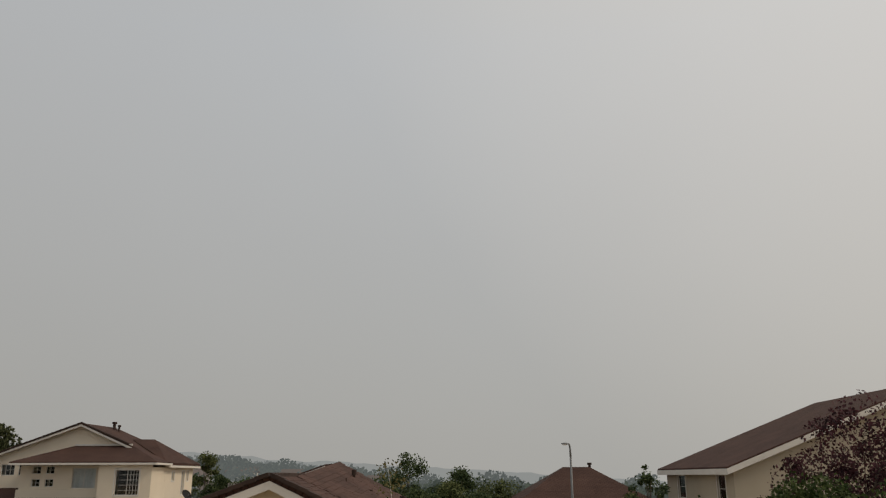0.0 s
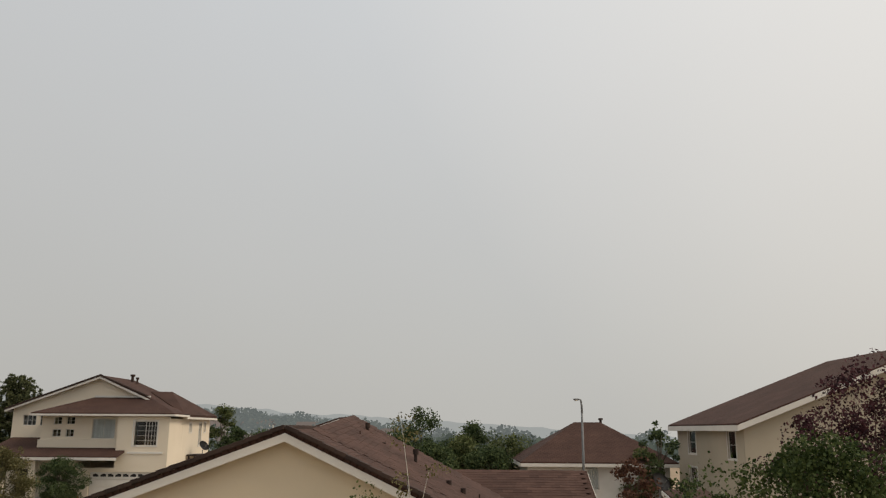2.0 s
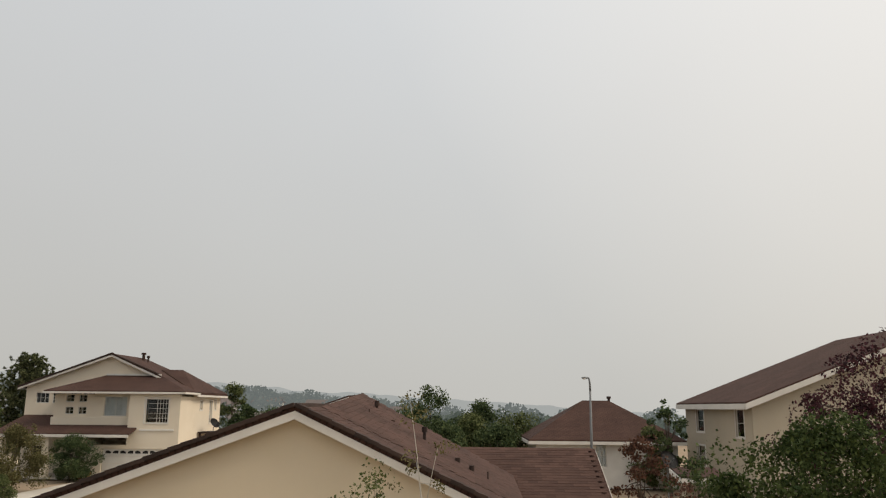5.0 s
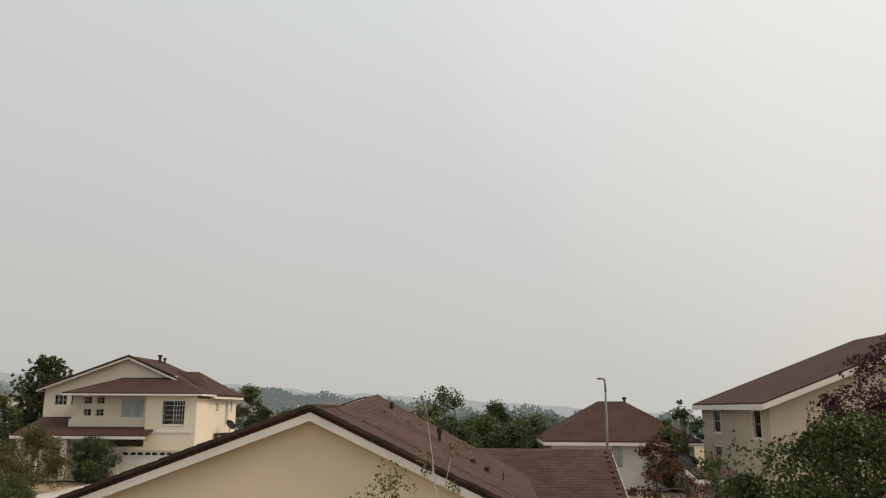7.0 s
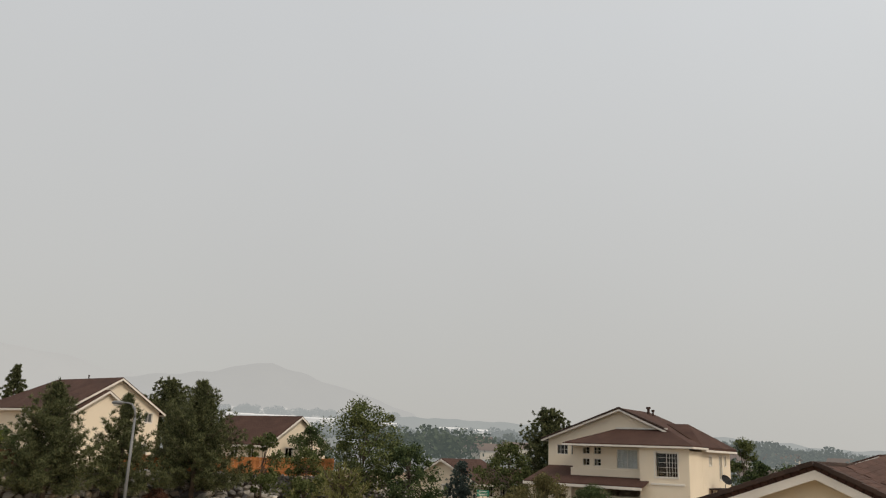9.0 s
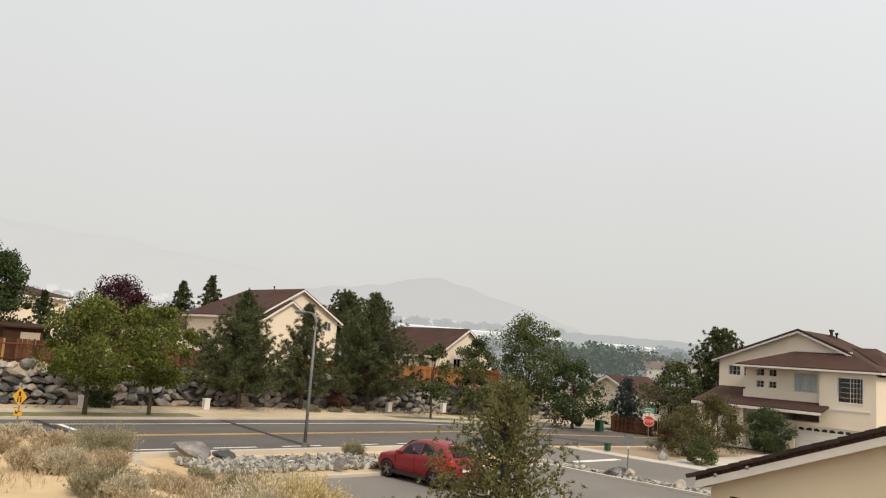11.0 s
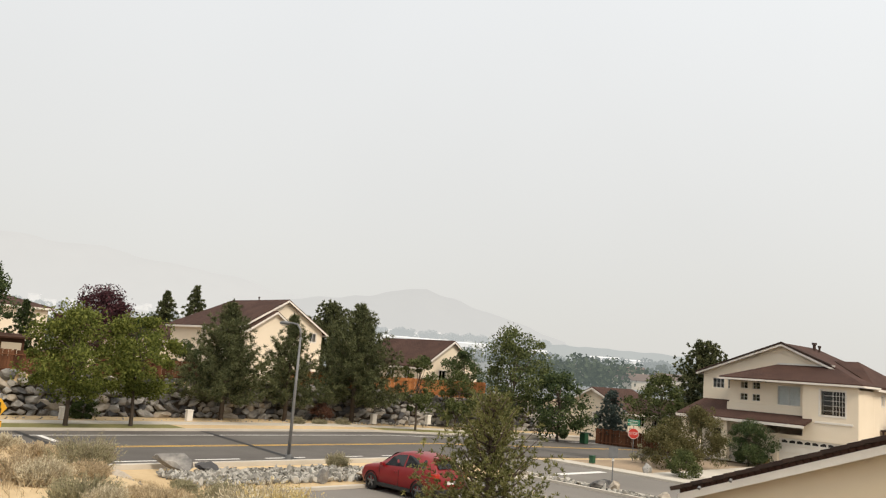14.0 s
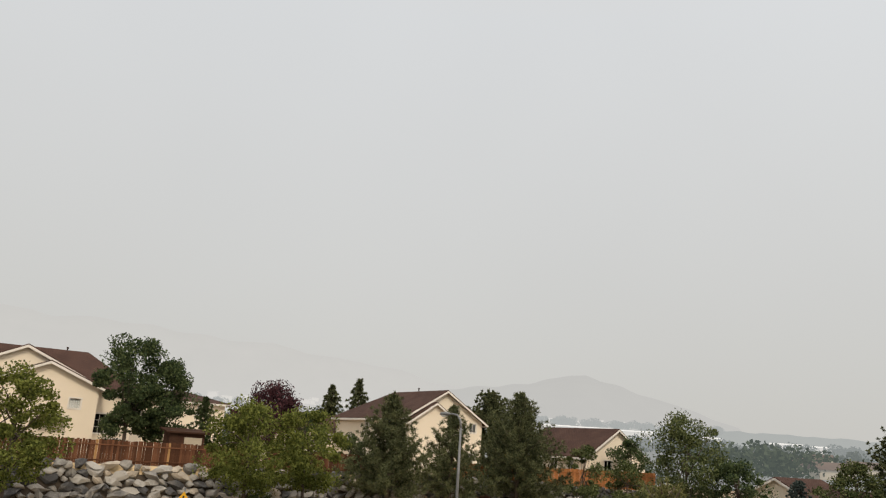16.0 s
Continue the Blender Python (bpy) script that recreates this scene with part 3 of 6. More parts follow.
for x in (-2.85, -6.3):
    bm = bmesh.new()
    box(bm, (x - 0.25, -1.1, 0), (x + 0.25, -0.6, 3.1), bevel=0.03)
    part("column", bm, M_STUCCO_PALE, house)
bm = bmesh.new()
box(bm, (-5.9, 3.06, 0.05), (-4.9, 3.12, 2.15), bevel=0.01)
part("front_door", bm, M_DARK, house)
bm = bmesh.new()
box(bm, (-6.9, -1.4, 0.0), (-0.6, 3.0, 0.1))
part("porch_floor", bm, M_CONC, house)
bm = bmesh.new()
box(bm, (-0.1, -0.14, 1.75), (0.06, -0.002, 2.1), bevel=0.03)
part("wall_lamp", bm, M_BLACK, house)
vent(house, mid + 0.55, 7.6, 9.1, 0.5, 0.12)
vent(house, mid + 0.85, 7.9, 8.95, 0.42, 0.08)
# lower cross ridge with a hip over the rear rooms
bm = bmesh.new()
roof_slab(bm, [(7.05, 1.9, 6.36), (4.4, 6.3, 8.26), (2.6, 6.3, 8.26)], 0.1)
roof_slab(bm, [(7.05, 1.9, 6.36), (7.05, 10.45, 6.36), (4.4, 6.3, 8.26)], 0.1)
roof_slab(bm, [(2.6, 6.3, 8.26), (4.4, 6.3, 8.26), (7.05, 10.45, 6.36)], 0.1)
part("rear_roof", bm, M_ROOF, house)
bm = bmesh.new()
for (ax, az), (bx, bz), w in (((-7.35, 6.72), (mid, 9.37), 0.11), ((mid, 9.37), (3.75, 7.77), 0.11)):
    n = int(math.hypot(bx - ax, bz - az) / 0.33)
    for i in range(n):
        f0, f1 = i / n, (i + 0.92) / n
        x0, z0, x1, z1 = ax + (bx - ax) * f0, az + (bz - az) * f0, ax + (bx - ax) * f1, az + (bz - az) * f1
        vs = [bm.verts.new((x, y, z + dz)) for y in (2.46, 2.72) for x, z, dz in ((x0, z0, -0.1), (x1, z1, -0.08), (x1, z1, 0.05), (x0, z0, 0.07))]
        for q in ((0, 1, 2, 3), (7, 6, 5, 4), (3, 2, 6, 7), (1, 0, 4, 5), (0, 3, 7, 4), (2, 1, 5, 6)):
            bm.faces.new([vs[k] for k in q])
tagged(part("rake_tiles", bm, M_EDGE, house), kind="stuff")
# flower pots and a low step by the garage
for px, pz in ((0.25, 0.42), (-0.35, 0.34)):
    bm = bmesh.new()
    tube(bm, [(px, -0.5, 0), (px, -0.5, pz * 0.8), (px, -0.5, pz)], [0.17, 0.24, 0.26], 12)
    part("flower_pot", bm, M_WOODO, house, "terracotta flower pot")
vent(house, 4.0, 7.0, 7.2, 0.35)
# lean-to on the side with a satellite dish
bm = bmesh.new()
box(bm, (6.65, 4.2, 3.15), (9.0, 7.0, 3.28), bevel=0.02)
for x in (6.8, 8.85):
    for y in (4.35, 6.85):
        box(bm, (x - 0.06, y - 0.06, 0), (x + 0.06, y + 0.06, 3.15))
part("side_awning", bm, M_EDGE, house, "small dark side awning on posts")

# ---- near house: one storey, gable wall towards the hillside ----
near = thing("house", (-3.95, 19, 0), "one-storey cream stucco house with brown tiled gable roof", "house")
mid, zt = block(near, -6.55, 5.3, 0, 8.4, 0, 2.71, 2.44, "y", (0, 0), 0.27, M_STUCCO, {"s": [(0.5, 6.2, 0.02, 2.42)]}, asym=0.557, fascia=0.19)
RAKE_L, RAKE_R = 2.44 / 6.6, 2.44 / 5.25
bm = bmesh.new()
box(bm, (-0.12, 0, 0), (0.12, 0.33, 0.1), bevel=0.012)
tile_me = bpy.data.meshes.new("rake_tile")
bm.to_mesh(tile_me)
bm.free()
tile_me.materials.append(M_EDGE)
for sgn, slope, run in ((-1, RAKE_L, 6.87), (1, RAKE_R, 5.5)):
    ang = math.degrees(math.atan(slope))
    n = int(run / math.cos(radians(ang)) / 0.3) + 1
    for i in range(n):
        d = i * 0.3 * math.cos(radians(ang))
        ob = new("rake_tile", tile_me)
        ob.parent = near
        ob.matrix_basis = pose(mid + sgn * d, -0.27 + 0.01 * random.random(), zt - 0.02 - slope * d + 0.015 * random.random(), 0, 0, 0) @ pose(0, 0, 0, 0, sgn * (ang - 3), 0) @ pose(0, 0, 0, 0, 0, -90 * sgn)
bm = bmesh.new()
for i in range(27):
    box(bm, (mid - 0.12, -0.2 + 0.32 * i, zt - 0.03), (mid + 0.12, -0.2 + 0.32 * i + 0.34, zt + 0.07 + 0.012 * (i % 2)), bevel=0.015)
part("ridge_cap", bm, M_EDGE, near)
near_mid, near_zt = mid, zt
# the roof lifts a little towards its far end and closes in a small gable
RAISED = ((mid, 2.2, zt + 0.012), (5.57, 2.2, zt - RAKE_R * (5.57 - mid) + 0.012), (5.57, 8.67, zt - RAKE_R * (5.57 - mid) + 0.35), (mid + 0.35, 8.67, zt + 0.46))
bm = bmesh.new()
roof_slab(bm, [(x, y, z - 0.05) for x, y, z in RAISED], 0.1)
roof_slab(bm, [(mid - 0.85, 6.2, 5.26), (mid + 0.3, 6.2, 5.66), (mid + 0.35, 8.67, 5.72), (mid - 0.85, 8.67, 5.30)], 0.1)
part("roof", bm, M_ROOF, near)
wall(near, (mid - 0.7, 6.4), (mid + 0.3, 6.4), 4.7, 5.08, [], M_STUCCO, [(0.01, 5.2), (0.95, 5.55)])
bm = bmesh.new()
strip(bm, (mid - 0.85, 6.2, 5.21), (mid + 0.3, 6.2, 5.61), 0.09, (0, -1, 0), 0.05)
part("fascia", bm, M_WHITE, near)
# patio recess
wall(near, (-6.35, 1.3), (-0.4, 1.3), 0, 2.6, [(0.25, 2.35, 0.05, 1.9)], M_STUCCO)
bm = bmesh.new()
box(bm, (-6.45, 0.2, 2.5), (-0.4, 1.3, 2.6))
part("patio_ceiling", bm, M_STUCCO, near)
bm = bmesh.new()
box(bm, (-6.65, -3.0, -0.1), (5.3, 1.3, 0.02))
part("patio_slab", bm, M_CONC, near)
for u0, u1 in ((-6.1, -5.02), (-5.06, -4.0)):
    bm = bmesh.new()
    y = 1.33 if u0 < -6 else 1.40
    for lo, hi in (((u0, 0.05), (u0 + 0.07, 1.9)), ((u1 - 0.07, 0.05), (u1, 1.9)), ((u0 + 0.07, 1.83), (u1 - 0.07, 1.9)), ((u0 + 0.07, 0.05), (u1 - 0.07, 0.17))):
        box(bm, (lo[0], y - 0.03, lo[1]), (hi[0], y + 0.03, hi[1]))
    sl = part("patio_door", bm, M_WHITE, near, "white-framed sliding patio door with dark glass")
    bm = bmesh.new()
    box(bm, (u0 + 0.05, y - 0.004, 0.1), (u1 - 0.05, y + 0.004, 1.85))
    part("pane", bm, M_GLASSD, sl)
    if u0 < -6:
        bm = bmesh.new()
        box(bm, (u0 + 0.09, y - 0.09, 0.95), (u0 + 0.13, y - 0.05, 1.35), bevel=0.012)
        part("handle", bm, M_WHITE, sl)
# upright dark sheet painted as the unlit room behind the patio door
bm = bmesh.new()
box(bm, (-6.4, 2.4, 0), (-3.5, 2.45, 2.5))
part("room_shade_sheet", bm, M_DARK, near)
# pale sheet added behind the pane so the glass reads lighter
bm = bmesh.new()
box(bm, (-6.02, 1.52, 0.1), (-5.1, 1.54, 1.95))
part("pale_backing", bm, M_CURTAIN, near, "added pale sheet that lightens the patio door glass")
M_SHADE = surface("grey_sun_shade", (0.44, 0.44, 0.42), (0.54, 0.54, 0.51), 0.6, 40, 0.9, 0.15)
bm = bmesh.new()
n = 60
rows = []
for z in (0.3, 2.3):
    rows.append([bm.verts.new((-4.15 + 3.65 * i / n, 0.06, z)) for i in range(n + 1)])
for i in range(n):
    bm.faces.new((rows[0][i], rows[0][i + 1], rows[1][i + 1], rows[1][i]))
for k in range(2):
    for i in range(n + 1):
        rows[k][i].co.y = 0.05 + 0.010 * (i % 2)
bmesh.ops.solidify(bm, geom=list(bm.faces), thickness=0.01)
shade = part("sun_shade", bm, M_SHADE, near, "grey ribbed roll-down sun shade")
bm = bmesh.new()
box(bm, (-6.0, 0.02, 2.30), (-0.45, 0.12, 2.40), bevel=0.02)
part("shade_rail", bm, M_EDGE, near)
for x, y, h, r in ((1.15, 7.0, 0.3, 0.045), (1.1, 5.4, 0.26, 0.02), (1.75, 6.0, 0.05, 0.045), (2.75, 5.6, 0.36, 0.05), (3.1, 5.0, 0.26, 0.02), (3.75, 4.6, 0.05, 0.045), (4.15, 4.3, 0.06, 0.045), (4.6, 4.2, 0.26, 0.02)):
    lift = 0.36 * (y - 2.2) / 6.47
    vent(near, x, y, zt - RAKE_R * (x - mid) + lift, h, r, r > 0.03)
    bm = bmesh.new()
    box(bm, (x - 0.13, y - 0.13, 0), (x + 0.13, y + 0.13, 0.02), pose(0, 0, zt - RAKE_R * (x - mid) + lift + 0.03, 0, 0, 0))
    for v in bm.verts:
        v.co.z -= RAKE_R * (v.co.x - x)
    part("flashing", bm, M_STEEL, near)
# garage wing with its own low roof
wing = thing("garage_wing", (-0.5, 26.6, 0), "low garage wing with brown tiled roof", "garage")
block(wing, -3.0, 4.75, 0, 6.2, 0, 2.45, 1.3, "x", (0, 0), 0.4, M_STUCCO)

# ---- house with a hipped roof ----
hip = thing("house", (10.2, 57, 0), "one-storey pale house with brown hipped roof", "house")
block(hip, -5.3, 4.4, 0, 8.6, 0, 3.35, 2.42, "x", (1, 1), 0.5, M_WHITE, {"s": [(4.1, 4.85, 1.4, 2.95, dict(cols=1, rows=2, curtain=0.97)), (7.6, 8.6, 1.3, 2.9, dict(cols=2))]}, hip=0.9)
vent(hip, 0.6, 4.6, 5.5, 0.6, 0.10)
vent(hip, -3.0, 2.5, 4.1, 0.2, 0.1)

# ---- tall tan house ----
tall = thing("house", (16.05, 46.2, 0), "two-storey tan stucco house with brown tiled roof", "house")
block(tall, 0.0, 23.0, 0, 13.8, -0.5, 5.8, 4.5, "y", (0, 0), 0.5, M_STUCCO_GREY,
      {"w": [(2.7, 4.5, 3.85, 5.35, dict(cols=1, rows=2)), (2.7, 4.5, 1.5, 2.95, dict(cols=1, rows=2)), (10.9, 12.4, 3.75, 5.35, dict(cols=1, rows=2))],
       "s": [(9.5, 11.0, 3.3, 4.9, dict(cols=2)), (14.0, 15.5, 3.3, 4.9, dict(cols=2))]}, fascia=0.32)

# ---- house on the terrace above the rock wall ----
terr = thing("house", (-76.6, 43.3, 2.4), "two-storey cream house with brown tiled gable roof", "house")
block(terr, -17, 0, 0, 10.2, 0, 5.8, 3.1, "x", (1, 0), 0.5, M_STUCCO_PALE,
      {"e": [(7.2, 8.1, 4.65, 5.6, dict(cols=2)), (8.5, 9.4, 4.65, 5.6, dict(cols=2)), (7.9, 9.2, 1.0, 2.4, dict(cols=2)), (1.6, 3.2, 1.0, 2.4, dict(cols=2))], "s": [(8.0, 8.8, 4.8, 5.6, dict(cols=2))]})
block(terr, -3.0, 0.8, 0.3, 6.4, 0, 5.45, 2.0, "x", (0, 0), 0.4, M_STUCCO_PALE, skip="w")
vent(terr, -6, 5.1, 8.9, 0.4)
left = thing("house", (-75, 3.0, 2.6), "two-storey cream house with front gable", "house")
block(left, -12, -2, -5, 12.6, 0, 5.9, 3.1, "y", (0, 1), 0.5, M_STUCCO_PALE, {"e": [(14.4, 15.9, 1.9, 3.6, dict(cols=3, rows=3)), (15.4, 16.9, 0.2, 1.5, dict(cols=2))]}, hip=0.75)
block(left, -7, -0.9, -1.2, 7.6, 0, 6.65, 2.05, "x", (0, 0), 0.4, M_STUCCO_PALE, skip="w")
block(left, -6, 0, 0.9, 9.2, 0, 5.72, 1.78, "x", (0, 0), 0.45, M_STUCCO_PALE, {"e": [(6.06, 6.99, 3.83, 4.67, dict(cols=1, curtain=0.98))]}, skip="w")
bm = bmesh.new()
roof_slab(bm, [(0.0, 4.7, 3.05), (0.9, 4.7, 2.75), (0.9, 6.8, 2.75), (0.0, 6.8, 3.05)][::-1])
part("door_canopy", bm, M_ROOF, left)
vent(left, -7, 7.0, 9.0, 0.3)
for at, w, d, e, r, ax, nm in (((-100, 25, 2.5), 10, 9, 6.0, 1.25, "y", "two-storey cream house behind the fence"), ((-100, 40, 2.0), 12, 12, 4.2, 2.2, "y", "brown-roofed house behind trees"),
                        ((-74, 66, 1.2), 12, 9, 4.2, 3.0, "x", "cream house with brown gable roof above the rock wall"), ((-53, 77, -2.2), 9, 7, 4.4, 2.2, "y", "small cream house with brown roof down the road"),
                        ((-57, 98, -3), 10, 8, 4.0, 2.2, "x", "small cream house with brown roof down the road"), ((-104, 52, 2), 10, 12, 3.6, 2.0, "x", "brown-roofed house behind trees")):
    h = thing("house", at, nm, "house")
    block(h, -w / 2, w / 2, -d / 2, d / 2, -1, e, r, ax, (1, 1) if r == 1.25 else (0, 0), 0.45, M_STUCCO_PALE,
          {"e": [(d * 0.3, d * 0.3 + 1.1, e - 1.5, e - 0.4, dict(cols=2)), (d * 0.65, d * 0.65 + 1.1, e - 1.5, e - 0.4, dict(cols=2))], "s": [(w * 0.5, w * 0.5 + 1.2, e - 1.6, e - 0.4, dict(cols=2)), (w * 0.75, w * 0.75 + 0.9, e - 1.6, e - 0.4, dict(cols=2))]})


# ---- garden shed behind the terrace fence, patio cover beside the tall house ----
shed = thing("shed", (-62, 16.7, 2.3), "dark brown garden shed with a pale panel", "shed")
bm = bmesh.new()
box(bm, (-1.8, -1.3, -0.1), (0.0, 1.3, 2.75), bevel=0.02)
part("body", bm, M_WOODD, shed)
bm = bmesh.new()
box(bm, (0.004, -0.2, 1.5), (0.05, 1.1, 2.45), bevel=0.01)
part("panel", bm, M_STUCCO_GREY, shed, "pale panel")
bm = bmesh.new()
roof_slab(bm, [(0.3, -1.6, 2.85), (0.3, 1.6, 2.85), (-2.1, 1.6, 3.1), (-2.1, -1.6, 3.1)], 0.12)
part("roof", bm, M_WOODD, shed)
cover = thing("patio_cover", (10.4, 39.5, 0), "low patio cover with brown roof and white fascia", "patio cover")
bm = bmesh.new()
roof_slab(bm, [(-0.5, -1.2, 2.3), (1.6, -1.2, 2.3), (1.6, 0.8, 2.6), (-0.5, 0.8, 2.6)], 0.1)
part("roof", bm, M_ROOF, cover)
bm = bmesh.new()
strip(bm, (-0.5, -1.2, 2.22), (1.6, -1.2, 2.22), 0.2, (0, -1, 0), 0.05)
strip(bm, (-0.5, -1.2, 2.22), (-0.5, 0.8, 2.52), 0.2, (-1, 0, 0), 0.05)
part("fascia", bm, M_WHITE, cover)
for x in (-0.35, 1.45):
    bm = bmesh.new()
    box(bm, (x - 0.07, -1.05, -0.1), (x + 0.07, -0.91, 2.22), bevel=0.01)
    part("post", bm, M_STUCCO_GREY, cover)


# ---- rock retaining wall, fences ----
def rock_mesh(name, seed, mat, rough=0.32, flat=0.7):
    rng = random.Random(seed)
    bm = bmesh.new()
    bmesh.ops.create_icosphere(bm, subdivisions=2, radius=0.5)
    off = Vector((rng.random() * 50, rng.random() * 50, 0))
    cuts = [(Vector((rng.uniform(-1, 1), rng.uniform(-1, 1), rng.uniform(-1, 1))).normalized(), rng.uniform(0.16, 0.31)) for _ in range(14)]
    for v in bm.verts:
        v.co *= 1.15 + rough * noise.noise(v.co * 2.2 + off)
        for d, lim in cuts:
            k = v.co.dot(d)
            if k > lim:
                v.co -= d * (k - lim)
        v.co *= 1.46
        v.co.z *= flat
    me = bpy.data.meshes.new(name)
    bm.to_mesh(me)
    bm.free()
    me.materials.append(mat)
    return me


ROCKS = [rock_mesh("stone", i, M_STONE) for i in range(14)]
PALE_ROCKS = [rock_mesh("stone", 30 + i, M_STONE_PALE) for i in range(6)]
# evenly dark body that backs the stones
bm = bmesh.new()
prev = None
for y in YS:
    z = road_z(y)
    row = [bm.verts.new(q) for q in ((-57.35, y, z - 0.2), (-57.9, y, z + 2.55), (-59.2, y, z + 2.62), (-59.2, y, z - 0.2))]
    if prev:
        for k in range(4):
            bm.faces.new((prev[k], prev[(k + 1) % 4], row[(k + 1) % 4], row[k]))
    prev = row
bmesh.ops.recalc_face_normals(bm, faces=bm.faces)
rockwall = tagged(part("rock_wall", bm, M_BACKING), "dry-stacked retaining wall of large grey rocks", "retaining wall", kind="structure")
rng = random.Random(5)
far_v, far_f = [], []
count = 0
ROW = 0.475
for row in range(6):
    y = 2.0 + rng.random()
    while y < 84:
        big = rng.random() < 0.16
        w = rng.uniform(1.0, 1.5) if big else rng.uniform(0.42, 1.0)
        hgt = rng.uniform(0.62, 0.8) if big else rng.uniform(0.40, 0.60)
        z = road_z(y) + 0.26 + row * ROW + rng.uniform(-0.09, 0.09)
        x = -57.28 - 0.085 * row + rng.uniform(-0.1, 0.07)
        m = pose(x, y + w / 2, z, rng.uniform(-28, 28), rng.uniform(-14, 14), rng.uniform(-18, 18)) @ Matrix.Diagonal((0.85, w * 1.24, hgt * 1.72, 1))
        pale = rng.random() < 0.15
        me = PALE_ROCKS[rng.randrange(6)] if pale else ROCKS[rng.randrange(14)]
        if 9 < y < 47 and count < 300:
            count += 1
            ob = new("stone", me)
            ob.parent = rockwall
            ob.matrix_basis = m
        else:
            n0 = len(far_v)
            far_v += [tuple(m @ v.co) for v in me.vertices]
            far_f += [tuple(n0 + i for i in q.vertices) for q in me.polygons]
        y += w * 0.97
M_STONE_FAR = surface("grey_rock_mix", (0.065, 0.065, 0.068), (0.31, 0.295, 0.27), 1.6, 9, 0.95, 0.6, 0.1, rand_island=0.95, dist=0.06)
tagged(mesh_part("far_stones", far_v, far_f, M_STONE_FAR, rockwall), kind="stuff")


def board_fence(at, turn, length, h, mat, label, board=0.14, light_every=0, group="", step=None, rails=True):
    """Upright boards side by side on two rails, from at along the local x."""
    f = thing("fence", at, label, "fence", group, turn=turn)
    bm = bmesh.new()
    box(bm, (0, -0.012, 0), (board - 0.012, 0.012, h), bevel=0.0)
    me = bpy.data.meshes.new("board")
    for v in bm.verts:
        if v.co.z > 0.5:
            v.co.z -= 0.04 * (abs(v.co.x - board / 2) > board * 0.3)
    bm.to_mesh(me)
    bm.free()
    me.materials.append(mat)
    me2 = me.copy()
    me2.materials[0] = M_WOODL
    r = random.Random(int(length * 10))
    for i in range(int(length / board)):
        ob = new("board", me2 if light_every and i % light_every == light_every // 2 else me)
        ob.parent = f
        ob.matrix_basis = pose(i * board, r.uniform(-0.012, 0.012), r.uniform(-0.05, 0.04) + (step(i * board) if step else 0), 0, r.uniform(-0.7, 0.7), 0)
    if rails:
        for z in (0.35, h - 0.4):
            bm = bmesh.new()
            box(bm, (0, -0.06, z), (length, -0.016, z + 0.09), bevel=0.01)
            part("rail", bm, mat if mat is not M_WOODD else M_STEEL, f)
    return f


board_fence((-58.9, -2, 2.6), 90, 23, 1.75, M_WOODR, "weathered red-brown board fence on the terrace", 0.17, 28)
board_fence((-58.9, 22, 2.6), 90, 12, 1.7, M_WOODR, "weathered red-brown board fence on the terrace", 0.17)
board_fence((-59.3, 37, 2.45), 90, 26, 1.7, M_WOODO, "orange cedar board fence above the rock wall", 0.18)
board_fence((-47.5, 66.5, -1.0), 15, 8, 1.7, M_WOODR, "red-brown board fence down the road", 0.2)
board_fence((-13.3, 10.6, 0.0), 0, 6.4, 1.93, M_WOODD, "dark stained board fence with one new board", 0.17, 14)
lat = thing("fence", (-11.9, 10.8, 0), "cedar board fence topped with diagonal lattice", "fence", turn=90)
bm = bmesh.new()
box(bm, (0, -0.01, 0), (0.15, 0.01, 1.2))
bme = bpy.data.meshes.new("board")
bm.to_mesh(bme)
bm.free()
bme.materials.append(M_WOODR)
for i in range(68):
    ob = new("board", bme)
    ob.parent = lat
    ob.matrix_basis = pose(i * 0.157, 0, 0)
for k in range(5):
    bm = bmesh.new()
    box(bm, (k * 2.6 - 0.05, -0.05, 0), (k * 2.6 + 0.05, 0.05, 1.9), bevel=0.01)
    part("post", bm, M_LATT, lat)
for z in (1.2, 1.8):
    bm = bmesh.new()
    box(bm, (0, -0.045, z), (10.6, 0.045, z + 0.07), bevel=0.008)
    part("rail", bm, M_LATT, lat)
for sgn in (-1, 1):
    vs, fs = [], []
    for i in range(92):
        x0, x1 = (i * 0.115, i * 0.115 + 0.53) if sgn > 0 else (i * 0.115 + 0.53, i * 0.115)
        n0 = len(vs)
        vs += [(x + dx, sgn * 0.012 + dy, z) for dy in (-0.006, 0.006) for x, dx, z in ((x0, -0.034, 1.272), (x0, 0.034, 1.272), (x1, 0.034, 1.798), (x1, -0.034, 1.798))]
        fs += [tuple(n0 + k for k in q) for q in ((0, 1, 2, 3), (7, 6, 5, 4), (0, 4, 5, 1), (1, 5, 6, 2), (2, 6, 7, 3), (3, 7, 4, 0))]
    tagged(mesh_part("lattice", vs, fs, M_LATT, lat), kind="stuff")


